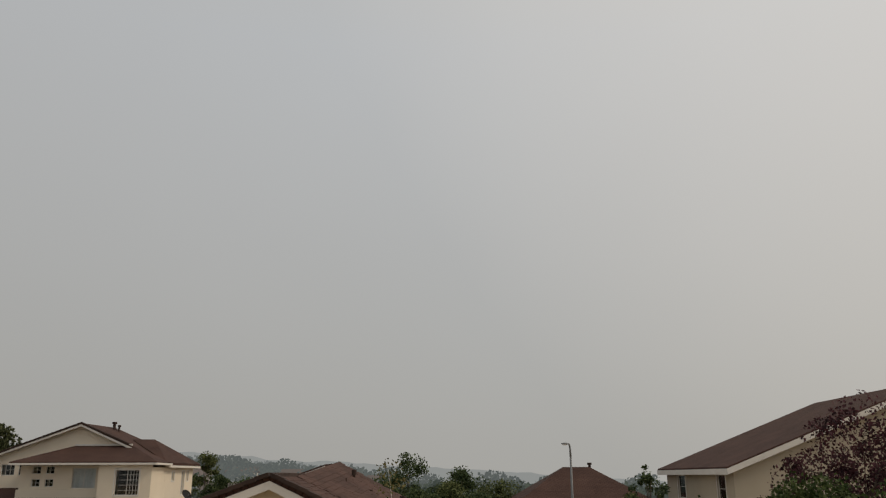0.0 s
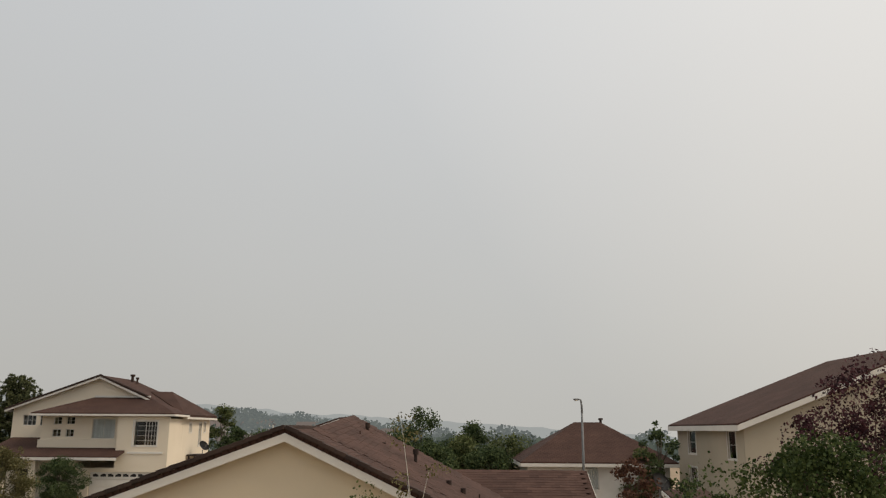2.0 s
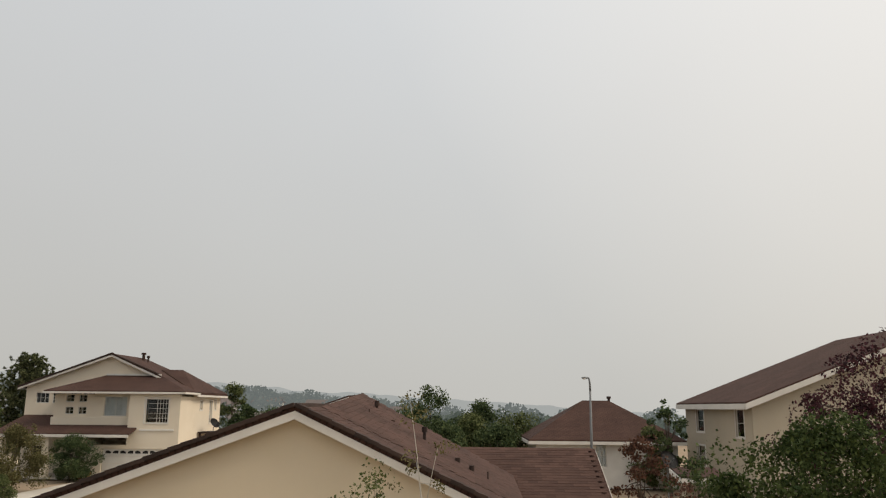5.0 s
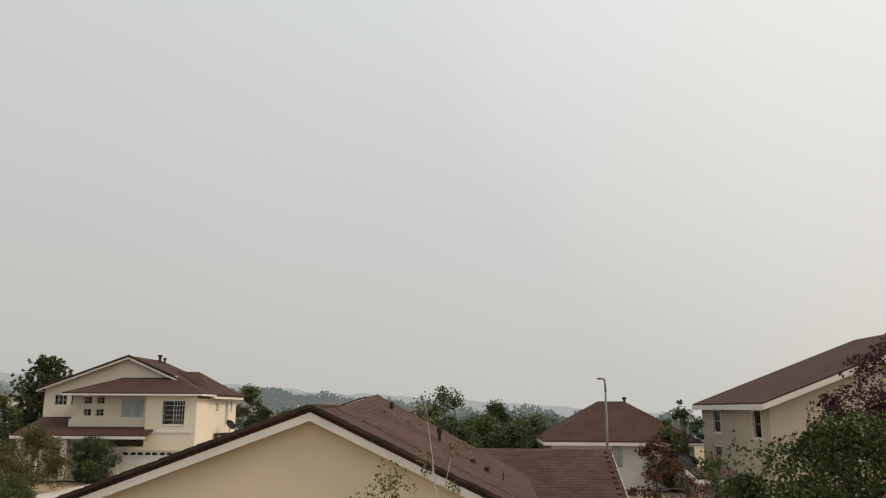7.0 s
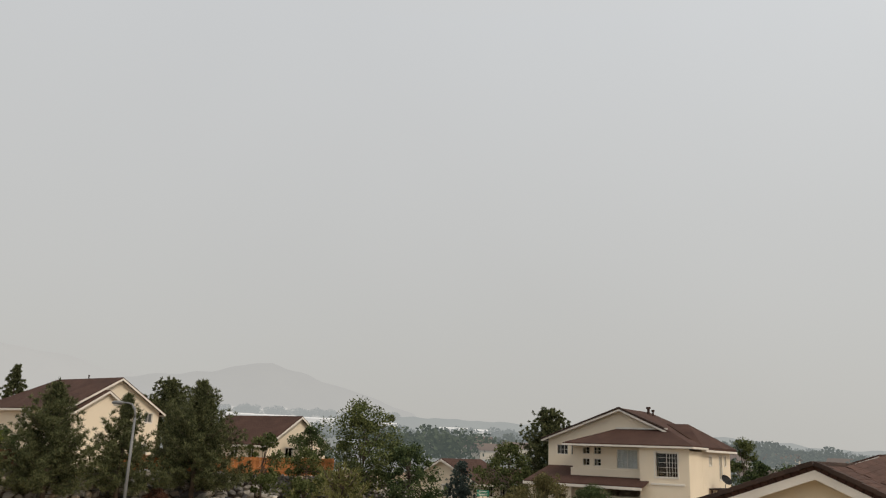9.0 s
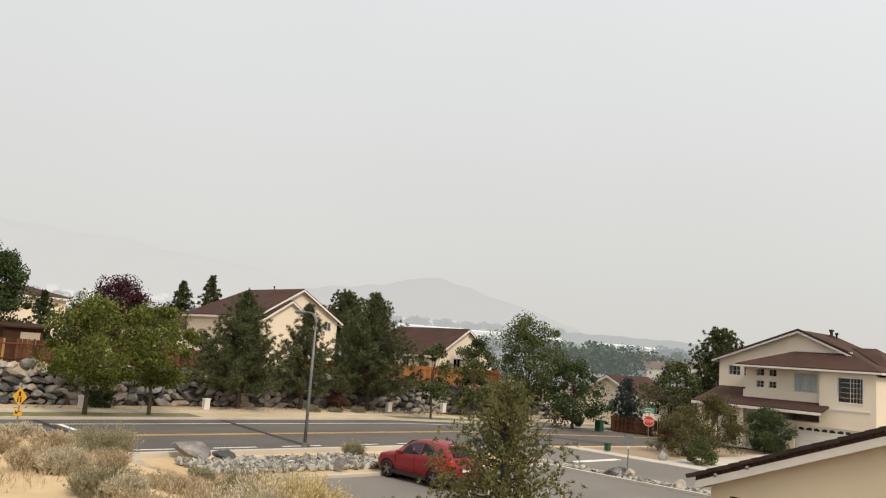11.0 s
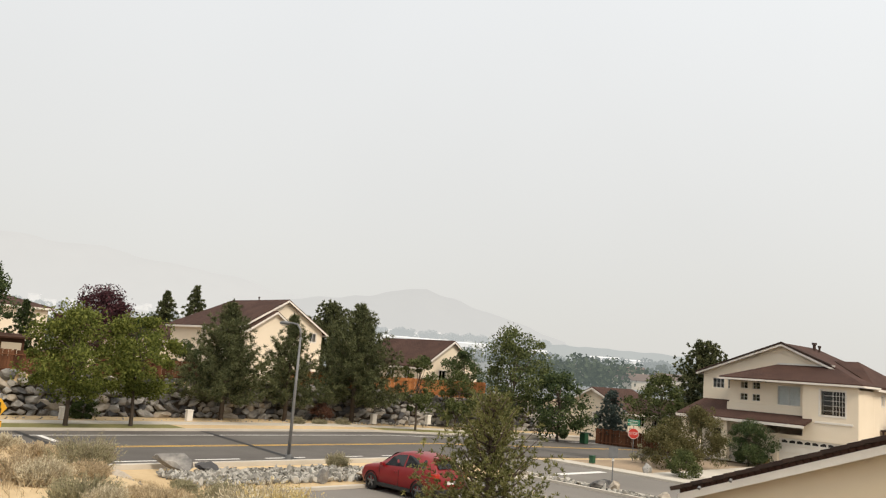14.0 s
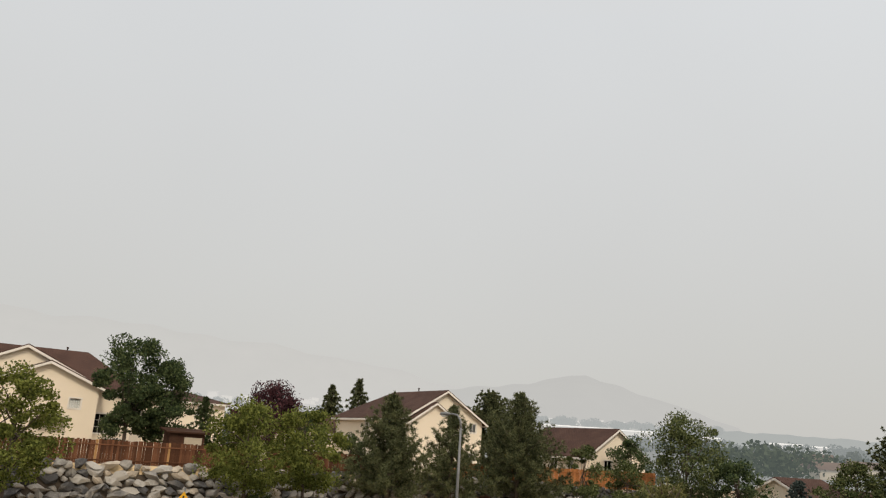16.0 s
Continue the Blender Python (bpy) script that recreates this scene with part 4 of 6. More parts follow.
# ---- plants ----
def leaf_mat(name, dark, light, trans=0.25):
    m = surface(name, dark, light, 0.8, 6, 0.75, 0, 0.15, rand_island=0.9)
    n, l = m.node_tree.nodes, m.node_tree.links
    b, out = n["Principled BSDF"], [x for x in n if x.bl_idname == "ShaderNodeOutputMaterial"][0]
    ramp = [x for x in n if x.bl_idname == "ShaderNodeValToRGB"][0]
    tl, mx = n.new("ShaderNodeBsdfTranslucent"), n.new("ShaderNodeMixShader")
    mx.inputs[0].default_value = trans
    l.new(ramp.outputs[0], tl.inputs[0])
    l.new(b.outputs[0], mx.inputs[1])
    l.new(tl.outputs[0], mx.inputs[2])
    l.new(mx.outputs[0], out.inputs[0])
    return m


L_MAPLE = leaf_mat("yellow_green_leaf", (0.066, 0.084, 0.018), (0.205, 0.225, 0.055), 0.42)
L_GREEN = leaf_mat("mid_green_leaf", (0.043, 0.060, 0.020), (0.135, 0.152, 0.060))
L_DARK = leaf_mat("dark_green_leaf", (0.030, 0.050, 0.021), (0.095, 0.122, 0.050))
L_PINE = leaf_mat("pine_needle", (0.044, 0.055, 0.026), (0.165, 0.176, 0.085), 0.3)
L_SPRUCE = leaf_mat("blue_spruce_needle", (0.035, 0.055, 0.05), (0.10, 0.13, 0.12), 0.15)
L_PLUM = leaf_mat("purple_plum_leaf", (0.026, 0.012, 0.015), (0.10, 0.040, 0.048))
L_SHRUB = leaf_mat("deep_green_leaf", (0.024, 0.042, 0.012), (0.075, 0.10, 0.032))
L_OLIVE = leaf_mat("olive_leaf", (0.07, 0.068, 0.026), (0.17, 0.15, 0.068))
L_REDD = leaf_mat("rust_leaf", (0.05, 0.026, 0.018), (0.15, 0.075, 0.05))
L_SAGE = leaf_mat("sage_leaf", (0.38, 0.33, 0.225), (0.72, 0.645, 0.485), 0.4)
L_SAGEG = leaf_mat("green_sage_leaf", (0.18, 0.17, 0.10), (0.42, 0.39, 0.25), 0.3)
L_YELLOW = leaf_mat("yellow_rabbitbrush", (0.40, 0.31, 0.13), (0.70, 0.57, 0.29), 0.3)
L_STRAW = leaf_mat("dry_straw", (0.35, 0.275, 0.17), (0.62, 0.51, 0.345), 0.35)
M_BARK = surface("grey_brown_bark", (0.05, 0.038, 0.03), (0.12, 0.095, 0.075), 3, 20, 1, 0.5)
M_BIRCH = surface("pale_aspen_bark", (0.35, 0.33, 0.29), (0.55, 0.52, 0.47), 5, 25, 0.9, 0.3)
M_TWIG = surface("grey_twig", (0.19, 0.155, 0.11), (0.36, 0.30, 0.22), 5, 25, 1, 0.3)


def card_mesh(name, centre, axis, side, material, parent):
    """Many small leaves at once: rhombs at centre, with half-length vector axis and half-width vector side (arrays n x 3)."""
    n = len(centre)
    p = np.empty((n, 4, 3), np.float32)
    p[:, 0], p[:, 1], p[:, 2], p[:, 3] = centre - axis, centre + side - axis * 0.1, centre + axis, centre - side - axis * 0.1
    me = bpy.data.meshes.new(name)
    me.vertices.add(n * 4)
    me.vertices.foreach_set("co", p.ravel())
    me.loops.add(n * 4)
    me.loops.foreach_set("vertex_index", np.arange(n * 4, dtype=np.int32))
    me.polygons.add(n)
    me.polygons.foreach_set("loop_start", np.arange(0, n * 4, 4, dtype=np.int32))
    me.polygons.foreach_set("loop_total", np.full(n, 4, np.int32))
    me.update(calc_edges=True)
    me.materials.append(material)
    ob = new(name, me)
    ob.parent = parent
    return ob


def unit(a):
    return a / np.maximum(np.linalg.norm(a, axis=-1, keepdims=True), 1e-9)


def rand_sides(rs, axis):
    return unit(np.cross(axis, rs.normal(size=axis.shape)))


def broadleaf(at, h, r, mat, label, seed, n=5000, leaf=0.16, bare=0.3, clumps=42, trunk=0.11, group="", name="tree", squash=1.0, bark=None, gap=0.55, cat="tree", limbs=16):
    """A tree: tapered trunk, forking limbs and a crown of leaf clumps with gaps and an uneven outline."""
    t = thing(name, at, label, cat, group)
    rs, rn = np.random.RandomState(seed), random.Random(seed)
    bm = bmesh.new()
    z0 = h * bare
    ch = (h - z0) / 2
    top = Vector((rn.uniform(-0.1, 0.1) * r, rn.uniform(-0.1, 0.1) * r, h * 0.8))
    fork = Vector((rn.uniform(-0.1, 0.1), rn.uniform(-0.1, 0.1), z0 * 1.15))
    tube(bm, [(0, 0, -0.3), (0, 0, z0 * 0.5), fork, fork.lerp(top, 0.5), top], [trunk * 1.25, trunk, trunk * 0.85, trunk * 0.5, trunk * 0.15], 8)
    cs = []
    for i in range(clumps):
        u, ph = rn.uniform(-0.92, 1.0), rn.uniform(0, 2 * math.pi)
        rad = rn.uniform(0.45, 1.0) ** 0.6
        bulge = 0.80 + 0.75 * noise.noise((math.cos(ph) * 1.6 + seed, math.sin(ph) * 1.6, u * 2.0))
        w = math.sqrt(max(0, 1 - u * u)) * (1.0 if u < 0.2 else 1.0 - 0.25 * u)
        c = Vector((math.cos(ph) * w * r * rad * bulge, math.sin(ph) * w * r * rad * bulge, z0 + ch + u * ch * (0.9 + 0.12 * rn.random()) * squash))
        cs.append(c)
        if i < limbs:
            s = fork.lerp(top, rn.uniform(0, 0.8))
            mid_p = s.lerp(c, 0.55) + Vector((0, 0, 0.06 * r))
            tube(bm, [s, mid_p, c], [trunk * 0.42, trunk * 0.24, trunk * 0.07], 5)
    part("trunk", bm, bark or M_BARK, t, smooth=True)
    cs = np.array([tuple(c) for c in cs])
    size = rs.uniform(0.35, 1.3, len(cs)) * r * gap * 0.55
    pick = rs.randint(0, len(cs), n)
    off = unit(rs.normal(size=(n, 3))) * (rs.uniform(0.15, 1, (n, 1)) ** 0.5)
    pos = cs[pick] + off * size[pick][:, None] * np.array([1, 1, 0.75])
    ax = unit(rs.normal(size=(n, 3)) + np.array([0, 0, -0.3]))
    sd = rand_sides(rs, ax)
    ln = (rs.uniform(0.6, 1.3, (n, 1)) * leaf / 2)
    crown = card_mesh("crown", pos, ax * ln, sd * ln * 0.62, mat, t)
    return t


def conifer(at, h, r, mat, label, seed, n_branch=130, group="", loose=0.35, needle=0.36, low=0.06, wide=0.024, power=0.95, per=24, tufts=5):
    """A pine or spruce: trunk, whorls of rising branches and tufts of needles."""
    t = thing("tree", at, label, "tree", group)
    rn, rs = random.Random(seed), np.random.RandomState(seed)
    bm = bmesh.new()
    tube(bm, [(0, 0, -0.3), (0.03, 0, h * 0.5), (0, 0.03, h * 0.97)], [0.028 * h ** 0.9, 0.016 * h ** 0.9, 0.01], 8)
    cen, axs = [], []
    for i in range(n_branch):
        f = low + (1 - low) * ((i + rn.random()) / n_branch) ** 0.9
        ph = i * 2.4 + rn.uniform(-0.5, 0.5)
        ln = r * ((1 - f) ** power * 1.1 + 0.05) * rn.uniform(1 - loose, 1 + loose * 0.6)
        d = Vector((math.cos(ph), math.sin(ph), 0))
        a = Vector((0, 0, h * f * 0.97))
        rise = 0.1 + 0.5 * f
        b = a + d * ln * 0.6 + Vector((0, 0, ln * rise * 0.35))
        c = a + d * ln + Vector((0, 0, ln * rise + 0.12))
        if i % 2 == 0:
            tube(bm, [a, b, c], [0.03, 0.02, 0.006], 4)
        k = max(3, int(ln * tufts))
        for j in range(k):
            g = 0.25 + 0.8 * (j + rn.random()) / k
            p = (a.lerp(b, g / 0.6) if g < 0.6 else b.lerp(c, (g - 0.6) / 0.4))
            p = p + Vector((rn.gauss(0, 0.12), rn.gauss(0, 0.12), rn.gauss(0, 0.07))) * min(1.5, ln)
            tip = (c - a).normalized() * 0.6 + Vector((0, 0, 0.7))
            cen.append(tuple(p))
            axs.append(tuple(tip))
    part("trunk", bm, M_BARK, t, smooth=True)
    cen, axs = np.repeat(np.array(cen), per, 0), np.repeat(np.array(axs), per, 0)
    ax = unit(axs * 0.8 + rs.normal(size=axs.shape) * 0.8)
    ln = rs.uniform(0.6, 1.2, (len(ax), 1)) * needle / 2
    card_mesh("crown", cen + ax * ln, ax * ln, rand_sides(rs, ax) * wide * rs.uniform(0.7, 1.3, (len(ax), 1)), mat, t)
    return t


def brush(at, h, r, mat, label, seed, stems=120, per=9, leaf=0.04, group="sagebrush", name="shrub", thin=0.006, plumes=6, long=1.0, cat="shrub"):
    """A dry shrub: woody stems fanning from the base, each parting into upright plumes set with narrow leaves."""
    t = thing(name, at, label, cat, group)
    rs = np.random.RandomState(seed)
    ph, rad = rs.uniform(0, 2 * np.pi, stems), np.sqrt(rs.uniform(0, 1, stems))
    lump = 0.82 + 0.3 * np.sin(ph * 3 + seed) * rad
    out = np.stack([np.cos(ph), np.sin(ph), np.zeros(stems)], 1)
    fork = out * (rad * r * 0.8)[:, None] + np.stack([np.zeros(stems)] * 2 + [h * 0.62 * lump * np.sqrt(np.maximum(0.12, 1 - (rad * 0.9) ** 2))], 1)
    root = out * (rad * r * 0.3)[:, None] + np.array([0, 0, -0.12]) + rs.normal(size=(stems, 3)) * 0.03 * r
    bend = (root + fork) / 2 + out * (rad * r * 0.10)[:, None]
    k = np.repeat(np.arange(stems), plumes)
    low = bend[k] + (fork - bend)[k] * rs.uniform(0.1, 1.0, (len(k), 1))
    rise = unit(out[k] * (0.15 + 0.55 * rad[k])[:, None] + np.array([0, 0, 1.0]) + rs.normal(size=(len(k), 3)) * 0.28)
    tip = low + rise * (h * long * rs.uniform(0.24, 0.52, (len(k), 1)))
    segs = np.concatenate([np.stack([root, bend], 1), np.stack([bend, fork], 1), np.stack([low, tip], 1)])
    width = np.concatenate([np.full(stems * 2, thin), np.full(len(k), thin * 0.45)])[:, None]
    mid_s, half = segs.mean(1), (segs[:, 1] - segs[:, 0]) / 2
    card_mesh("stalk", mid_s, half * 1.04, unit(np.cross(half, rs.normal(size=half.shape))) * width, M_TWIG, t)
    j = np.repeat(np.arange(len(k)), per)
    u = rs.uniform(0.1, 1.05, (len(j), 1))
    pos = low[j] + (tip - low)[j] * u + rs.normal(size=(len(j), 3)) * 0.012
    ax = unit(rise[j] * 1.5 + rs.normal(size=pos.shape) * 0.5)
    ln = rs.uniform(0.6, 1.3, (len(pos), 1)) * leaf * (1.15 - 0.5 * u)
    card_mesh("leaves", pos, ax * ln, rand_sides(rs, ax) * ln * 0.26, mat, t)
    return t


# street trees and pines along the rock wall
STREET = "street trees"
broadleaf((-51.2, 17.8, 0.1), 6.9, 3.6, L_MAPLE, "yellow-green street tree on the grass verge", 1, 15000, 0.19, 0.27, 64, 0.13, STREET, gap=0.6)
broadleaf((-51.2, 21.8, 0.1), 6.9, 3.0, L_MAPLE, "yellow-green street tree on the grass verge", 2, 12000, 0.19, 0.27, 56, 0.12, STREET, gap=0.6)
broadleaf((-51.0, 4.2, 0.1), 8.0, 2.9, L_MAPLE, "tall yellow-green street tree", 3, 13000, 0.19, 0.2, 60, 0.13, STREET, gap=0.58)
broadleaf((-51.3, 46.2, -0.2), 6.2, 1.9, L_GREEN, "slim green street tree on the verge", 4, 4500, 0.2, 0.25, 36, 0.09, STREET)
PINES = "pines by the rock wall"
conifer((-55.9, 30.6, 0.1), 8.9, 4.3, L_PINE, "dark green pine below the rock wall", 11, 210, PINES, 0.45, low=0.14, power=1.05)
conifer((-55.9, 36.2, 0.1), 8.5, 2.9, L_PINE, "slim dark green pine below the rock wall", 12, 150, PINES, 0.5, low=0.14)
conifer((-55.9, 42.9, 0.0), 10.2, 5.0, L_PINE, "large dark green pine below the rock wall", 13, 250, PINES, 0.45, low=0.14, power=1.0)
broadleaf((-53.0, 60.3, -0.6), 10.6, 4.3, L_GREEN, "large airy green tree beside the road", 21, 13000, 0.24, 0.12, 75, 0.18)
broadleaf((-47.5, 60.5, -0.6), 6.0, 3.4, L_DARK, "dense dark green tree beside the road", 22, 9000, 0.24, 0.05, 55, 0.15)
broadleaf((-55.0, 54.5, -0.4), 5.2, 2.6, L_GREEN, "bushy green tree by the rock wall", 23, 6000, 0.22, 0.15, 45, 0.1)
broadleaf((-65.0, 65.0, 1.6), 5.6, 2.7, L_DARK, "round dark green tree behind the cedar fence", 24, 6000, 0.22, 0.1, 45, 0.1)
conifer((-47.5, 69.0, -0.9), 5.2, 1.9, L_SPRUCE, "blue-green spruce by the road", 25, 110, "", 0.3, 0.22, 0.02, 0.04, 0.7)
broadleaf((-41.0, 67.5, -0.8), 7.0, 2.9, L_GREEN, "green tree beside the house", 26, 8000, 0.22, 0.15, 50, 0.12)
conifer((-43.2, 79.5, -0.8), 11.0, 4.0, L_PINE, "tall dark pine behind the house", 27, 190, "", 0.4, 0.3, 0.1, 0.05, 0.55)
broadleaf((-66.5, 13.1, 2.6), 9.9, 2.9, L_DARK, "tall dark green tree behind the terrace fence", 31, 19000, 0.22, 0.16, 70, 0.17, gap=0.62)
broadleaf((-66.8, 15.9, 2.6), 7.9, 2.6, L_DARK, "rounded dark green tree behind the terrace fence", 39, 13000, 0.22, 0.2, 56, 0.14, gap=0.62)
broadleaf((-69.5, 25.8, 2.6), 6.9, 3.8, L_PLUM, "purple-leaved plum tree behind the fence", 32, 15000, 0.2, 0.12, 70, 0.12, gap=0.55)
broadleaf((-66.0, 28.2, 2.6), 4.8, 2.0, L_DARK, "dark green tree behind the fence", 33, 4500, 0.22, 0.1, 36, 0.1)
conifer((-72, 20.6, 2.6), 5.6, 1.9, L_DARK, "small dark conifer behind the fence", 34, 90, "", 0.3, 0.24, 0.05, 0.045)
conifer((-98, 48.2, 3), 10.4, 3.0, L_PINE, "tall pine behind the terrace house", 35, 110, "", 0.5, 0.36, 0.1, 0.06)
conifer((-100, 45.2, 3), 9.4, 3.0, L_PINE, "tall pine behind the terrace house", 36, 100, "", 0.5, 0.36, 0.1, 0.06)
conifer((-85.5, 61.0, 1.5), 11.0, 3.9, L_PINE, "broad dark pine behind the terrace house", 37, 150, "", 0.4, 0.36, 0.1, 0.06, 0.55)
broadleaf((-62, 30.3, 2.6), 3.3, 1.4, L_DARK, "dark bush behind the terrace fence", 38, 3000, 0.2, 0.05, 26, 0.08)
for i, (x, y, h, r) in enumerate(((-25.5, 89, 7.8, 2.3), (-23.2, 86, 5.6, 2.2), (-3.0, 70, 6.9, 3.0), (0.6, 62, 4.6, 2.4), (-1.5, 58, 4.3, 2.2), (13.1, 53.3, 6.0, 1.6), (12.9, 57, 4.0, 1.7), (-20, 84, 5, 2.2), (2.6, 60, 4.0, 2.3), (4.4, 66, 4.6, 2.6), (-4.6, 62, 4.6, 2.6), (1.4, 70, 5.6, 2.8))):
    broadleaf((x, y, -0.1), h, r, L_DARK if i % 3 else L_GREEN, "dark green garden tree between the houses", 40 + i, 1500 if i == 5 else 9000, 0.2, 0.08, 30 if i == 5 else 50, 0.12, gap=0.5 if i == 5 else 0.66)
# garden plants in front of the two-storey house
broadleaf((-28.2, 51.2, 0), 3.7, 2.5, L_OLIVE, "loose olive-coloured shrub in the front garden", 51, 16000, 0.12, 0.06, 48, 0.05, name="shrub", cat="shrub")
broadleaf((-28.9, 48.4, 0), 2.5, 1.9, L_OLIVE, "dense olive-brown shrub in the front garden", 52, 10000, 0.12, 0.05, 34, 0.05, name="shrub", cat="shrub")
broadleaf((-25.1, 44.2, 0), 1.5, 1.15, L_GREEN, "rounded green shrub by the pavement", 53, 8000, 0.09, 0.02, 46, 0.05, name="shrub", cat="shrub")
broadleaf((-28.1, 58.4, 0), 3.1, 1.6, L_DARK, "dense dark shrub beside the porch", 54, 17000, 0.11, 0.0, 60, 0.06, gap=0.7, name="shrub", cat="shrub")
broadleaf((-30.4, 57.3, 0), 4.0, 0.7, L_OLIVE, "thin young tree by the porch column", 55, 420, 0.1, 0.3, 18, 0.04)
broadleaf((-31.6, 49.8, 0), 1.1, 0.9, L_SAGEG, "low grey-green shrub in the front garden", 56, 1500, 0.1, 0.02, 26, 0.03, name="shrub", cat="shrub")
# foreground trees by the lot and in the near yards
L_EVER = leaf_mat("olive_green_needle", (0.07, 0.078, 0.026), (0.225, 0.22, 0.09), 0.35)
conifer((-12.3, 13.3, 0.0), 4.9, 2.1, L_EVER, "sparse green young evergreen beside the fence", 61, 230, "", 0.55, 0.11, 0.03, 0.012, 0.85, 13, 14)
broadleaf((-11.1, 14.6, 0.0), 2.3, 0.8, L_DARK, "dark green shrub by the lattice fence", 62, 2200, 0.09, 0.05, 26, 0.04, name="shrub", cat="shrub")
broadleaf((-11.0, 17.6, 0.0), 2.0, 0.7, L_DARK, "dark green shrub by the lattice fence", 63, 1800, 0.09, 0.05, 26, 0.04, name="shrub", cat="shrub")
broadleaf((7.1, 16.4, 0.0), 5.0, 2.5, L_SHRUB, "leafy green tree in the next garden", 64, 36000, 0.095, 0.03, 120, 0.09, gap=0.62)
broadleaf((10.2, 17.2, 0.0), 4.9, 2.3, L_SHRUB, "leafy green tree in the next garden", 68, 30000, 0.095, 0.03, 110, 0.09, gap=0.62)
broadleaf((10.6, 21.5, 0.0), 7.0, 2.6, L_PLUM, "purple-leaved plum tree in the next garden", 65, 20000, 0.10, 0.15, 95, 0.1, gap=0.45)
broadleaf((6.4, 30.0, 0.0), 4.3, 1.5, L_REDD, "rust-tinged shrub beside the garage wing", 66, 2600, 0.12, 0.1, 40, 0.06)
broadleaf((8.6, 31.0, 0.0), 3.6, 1.3, L_DARK, "dark shrub beside the garage wing", 69, 2600, 0.12, 0.1, 40, 0.06)
broadleaf((-0.72, 13.3, 0.0), 5.55, 0.62, L_OLIVE, "thin pale-barked aspen with sparse leaves", 67, 520, 0.055, 0.55, 16, 0.026, bark=M_BIRCH, gap=0.8, limbs=5)
broadleaf((-1.4, 12.9, 0.0), 4.35, 1.0, L_GREEN, "sparse leafy young shoots by the house", 70, 1500, 0.055, 0.5, 34, 0.014, gap=0.5)

# sagebrush and dry grass on the sandy slope
brush((-4.75, 5.4, height(-4.75, 5.4)), 1.22, 0.86, L_SAGE, "large pale grey sagebrush on the slope", 71, 300, 15, 0.032, thin=0.008, plumes=8, long=1.3)
# x, y, height, radius, leaves
SHRUBS = ((-17.4, 4.5, 0.42, 0.45, L_STRAW), (-14.3, 4.3, 0.48, 0.5, L_STRAW), (-13.6, 4.5, 0.5, 0.45, L_SAGE), (-18.6, 5.9, 0.42, 0.5, L_STRAW), (-16.3, 6.1, 0.82, 0.75, L_SAGEG), (-15.4, 5.9, 0.4, 0.4, L_STRAW),
          (-11.5, 4.35, 0.52, 0.5, L_SAGEG), (-11.0, 4.5, 0.42, 0.3, L_SAGE), (-9.9, 4.2, 0.3, 0.25, L_STRAW), (-9.4, 4.2, 0.26, 0.24, L_STRAW), (-12.7, 5.7, 0.24, 0.5, L_STRAW), (-12.2, 5.9, 0.28, 0.5, L_STRAW),
          (-14.9, 7.6, 0.34, 0.22, L_SAGEG), (-13.4, 7.6, 0.72, 0.6, L_SAGEG), (-12.5, 7.6, 0.66, 0.6, L_YELLOW), (-8.2, 4.15, 0.6, 0.5, L_STRAW), (-7.6, 4.5, 0.66, 0.55, L_SAGE), (-6.7, 4.25, 0.62, 0.55, L_SAGE),
          (-7.75, 5.1, 0.72, 0.6, L_YELLOW), (-6.75, 4.65, 0.55, 0.42, L_YELLOW), (-8.35, 5.9, 0.6, 0.5, L_STRAW), (-8.6, 5.4, 0.7, 0.6, L_SAGE), (-9.6, 6.2, 0.7, 0.65, L_YELLOW), (-9.0, 5.8, 0.62, 0.6, L_YELLOW), (-10.6, 7.0, 0.72, 0.65, L_SAGE),
          (-11.6, 7.7, 0.6, 0.6, L_YELLOW), (-20.4, 6.6, 0.4, 0.6, L_STRAW), (-23.7, 6.6, 0.45, 0.7, L_SAGE), (-26.6, 7.4, 0.45, 0.8, L_STRAW),
          (-28.2, 14.2, 0.5, 0.45, L_SAGEG), (-33.2, 24.9, 1.0, 0.6, L_SAGEG), (-30.5, 25.9, 0.8, 0.6, L_YELLOW), (-54.0, 36.2, 0.9, 0.6, L_SAGEG), (-54.0, 38.3, 0.8, 0.6, L_SAGEG), (-54.0, 40.6, 0.9, 0.65, L_SAGEG))
for i, (x, y, h, r, m) in enumerate(SHRUBS):
    near_by = x > -17
    brush((x, y, height(x, y)), h, r, m, "dry rounded shrub on bare sandy ground", 80 + i, 130 if near_by else 80, 9 if near_by else 7, 0.032 if near_by else 0.06, thin=0.006 if near_by else 0.01)
broadleaf((-55.6, 20.4, 0.1), 1.35, 1.2, L_SHRUB, "dark green rounded bush below the rock wall", 116, 4500, 0.12, 0.02, 40, 0.05, name="shrub", cat="shrub")
broadleaf((-55.2, 39.2, 0.1), 1.5, 1.1, L_REDD, "rust-tinged bush below the rock wall", 117, 3200, 0.12, 0.02, 34, 0.05, name="shrub", cat="shrub")
rs = np.random.RandomState(9)
pts, axs = [], []
while len(pts) < 5000:
    x, y = -rs.uniform(5, 34), rs.uniform(2, 14)
    if noise.noise((x * 0.35, y * 0.35, 7)) < 0.12 + 0.25 * rs.rand():
        continue
    z = height(x, y)
    if z < 0.05:
        continue
    pts.append((x, y, z + 0.05))
    axs.append((rs.normal() * 0.4, rs.normal() * 0.4, 1))
pts, axs = np.array(pts), unit(np.array(axs))
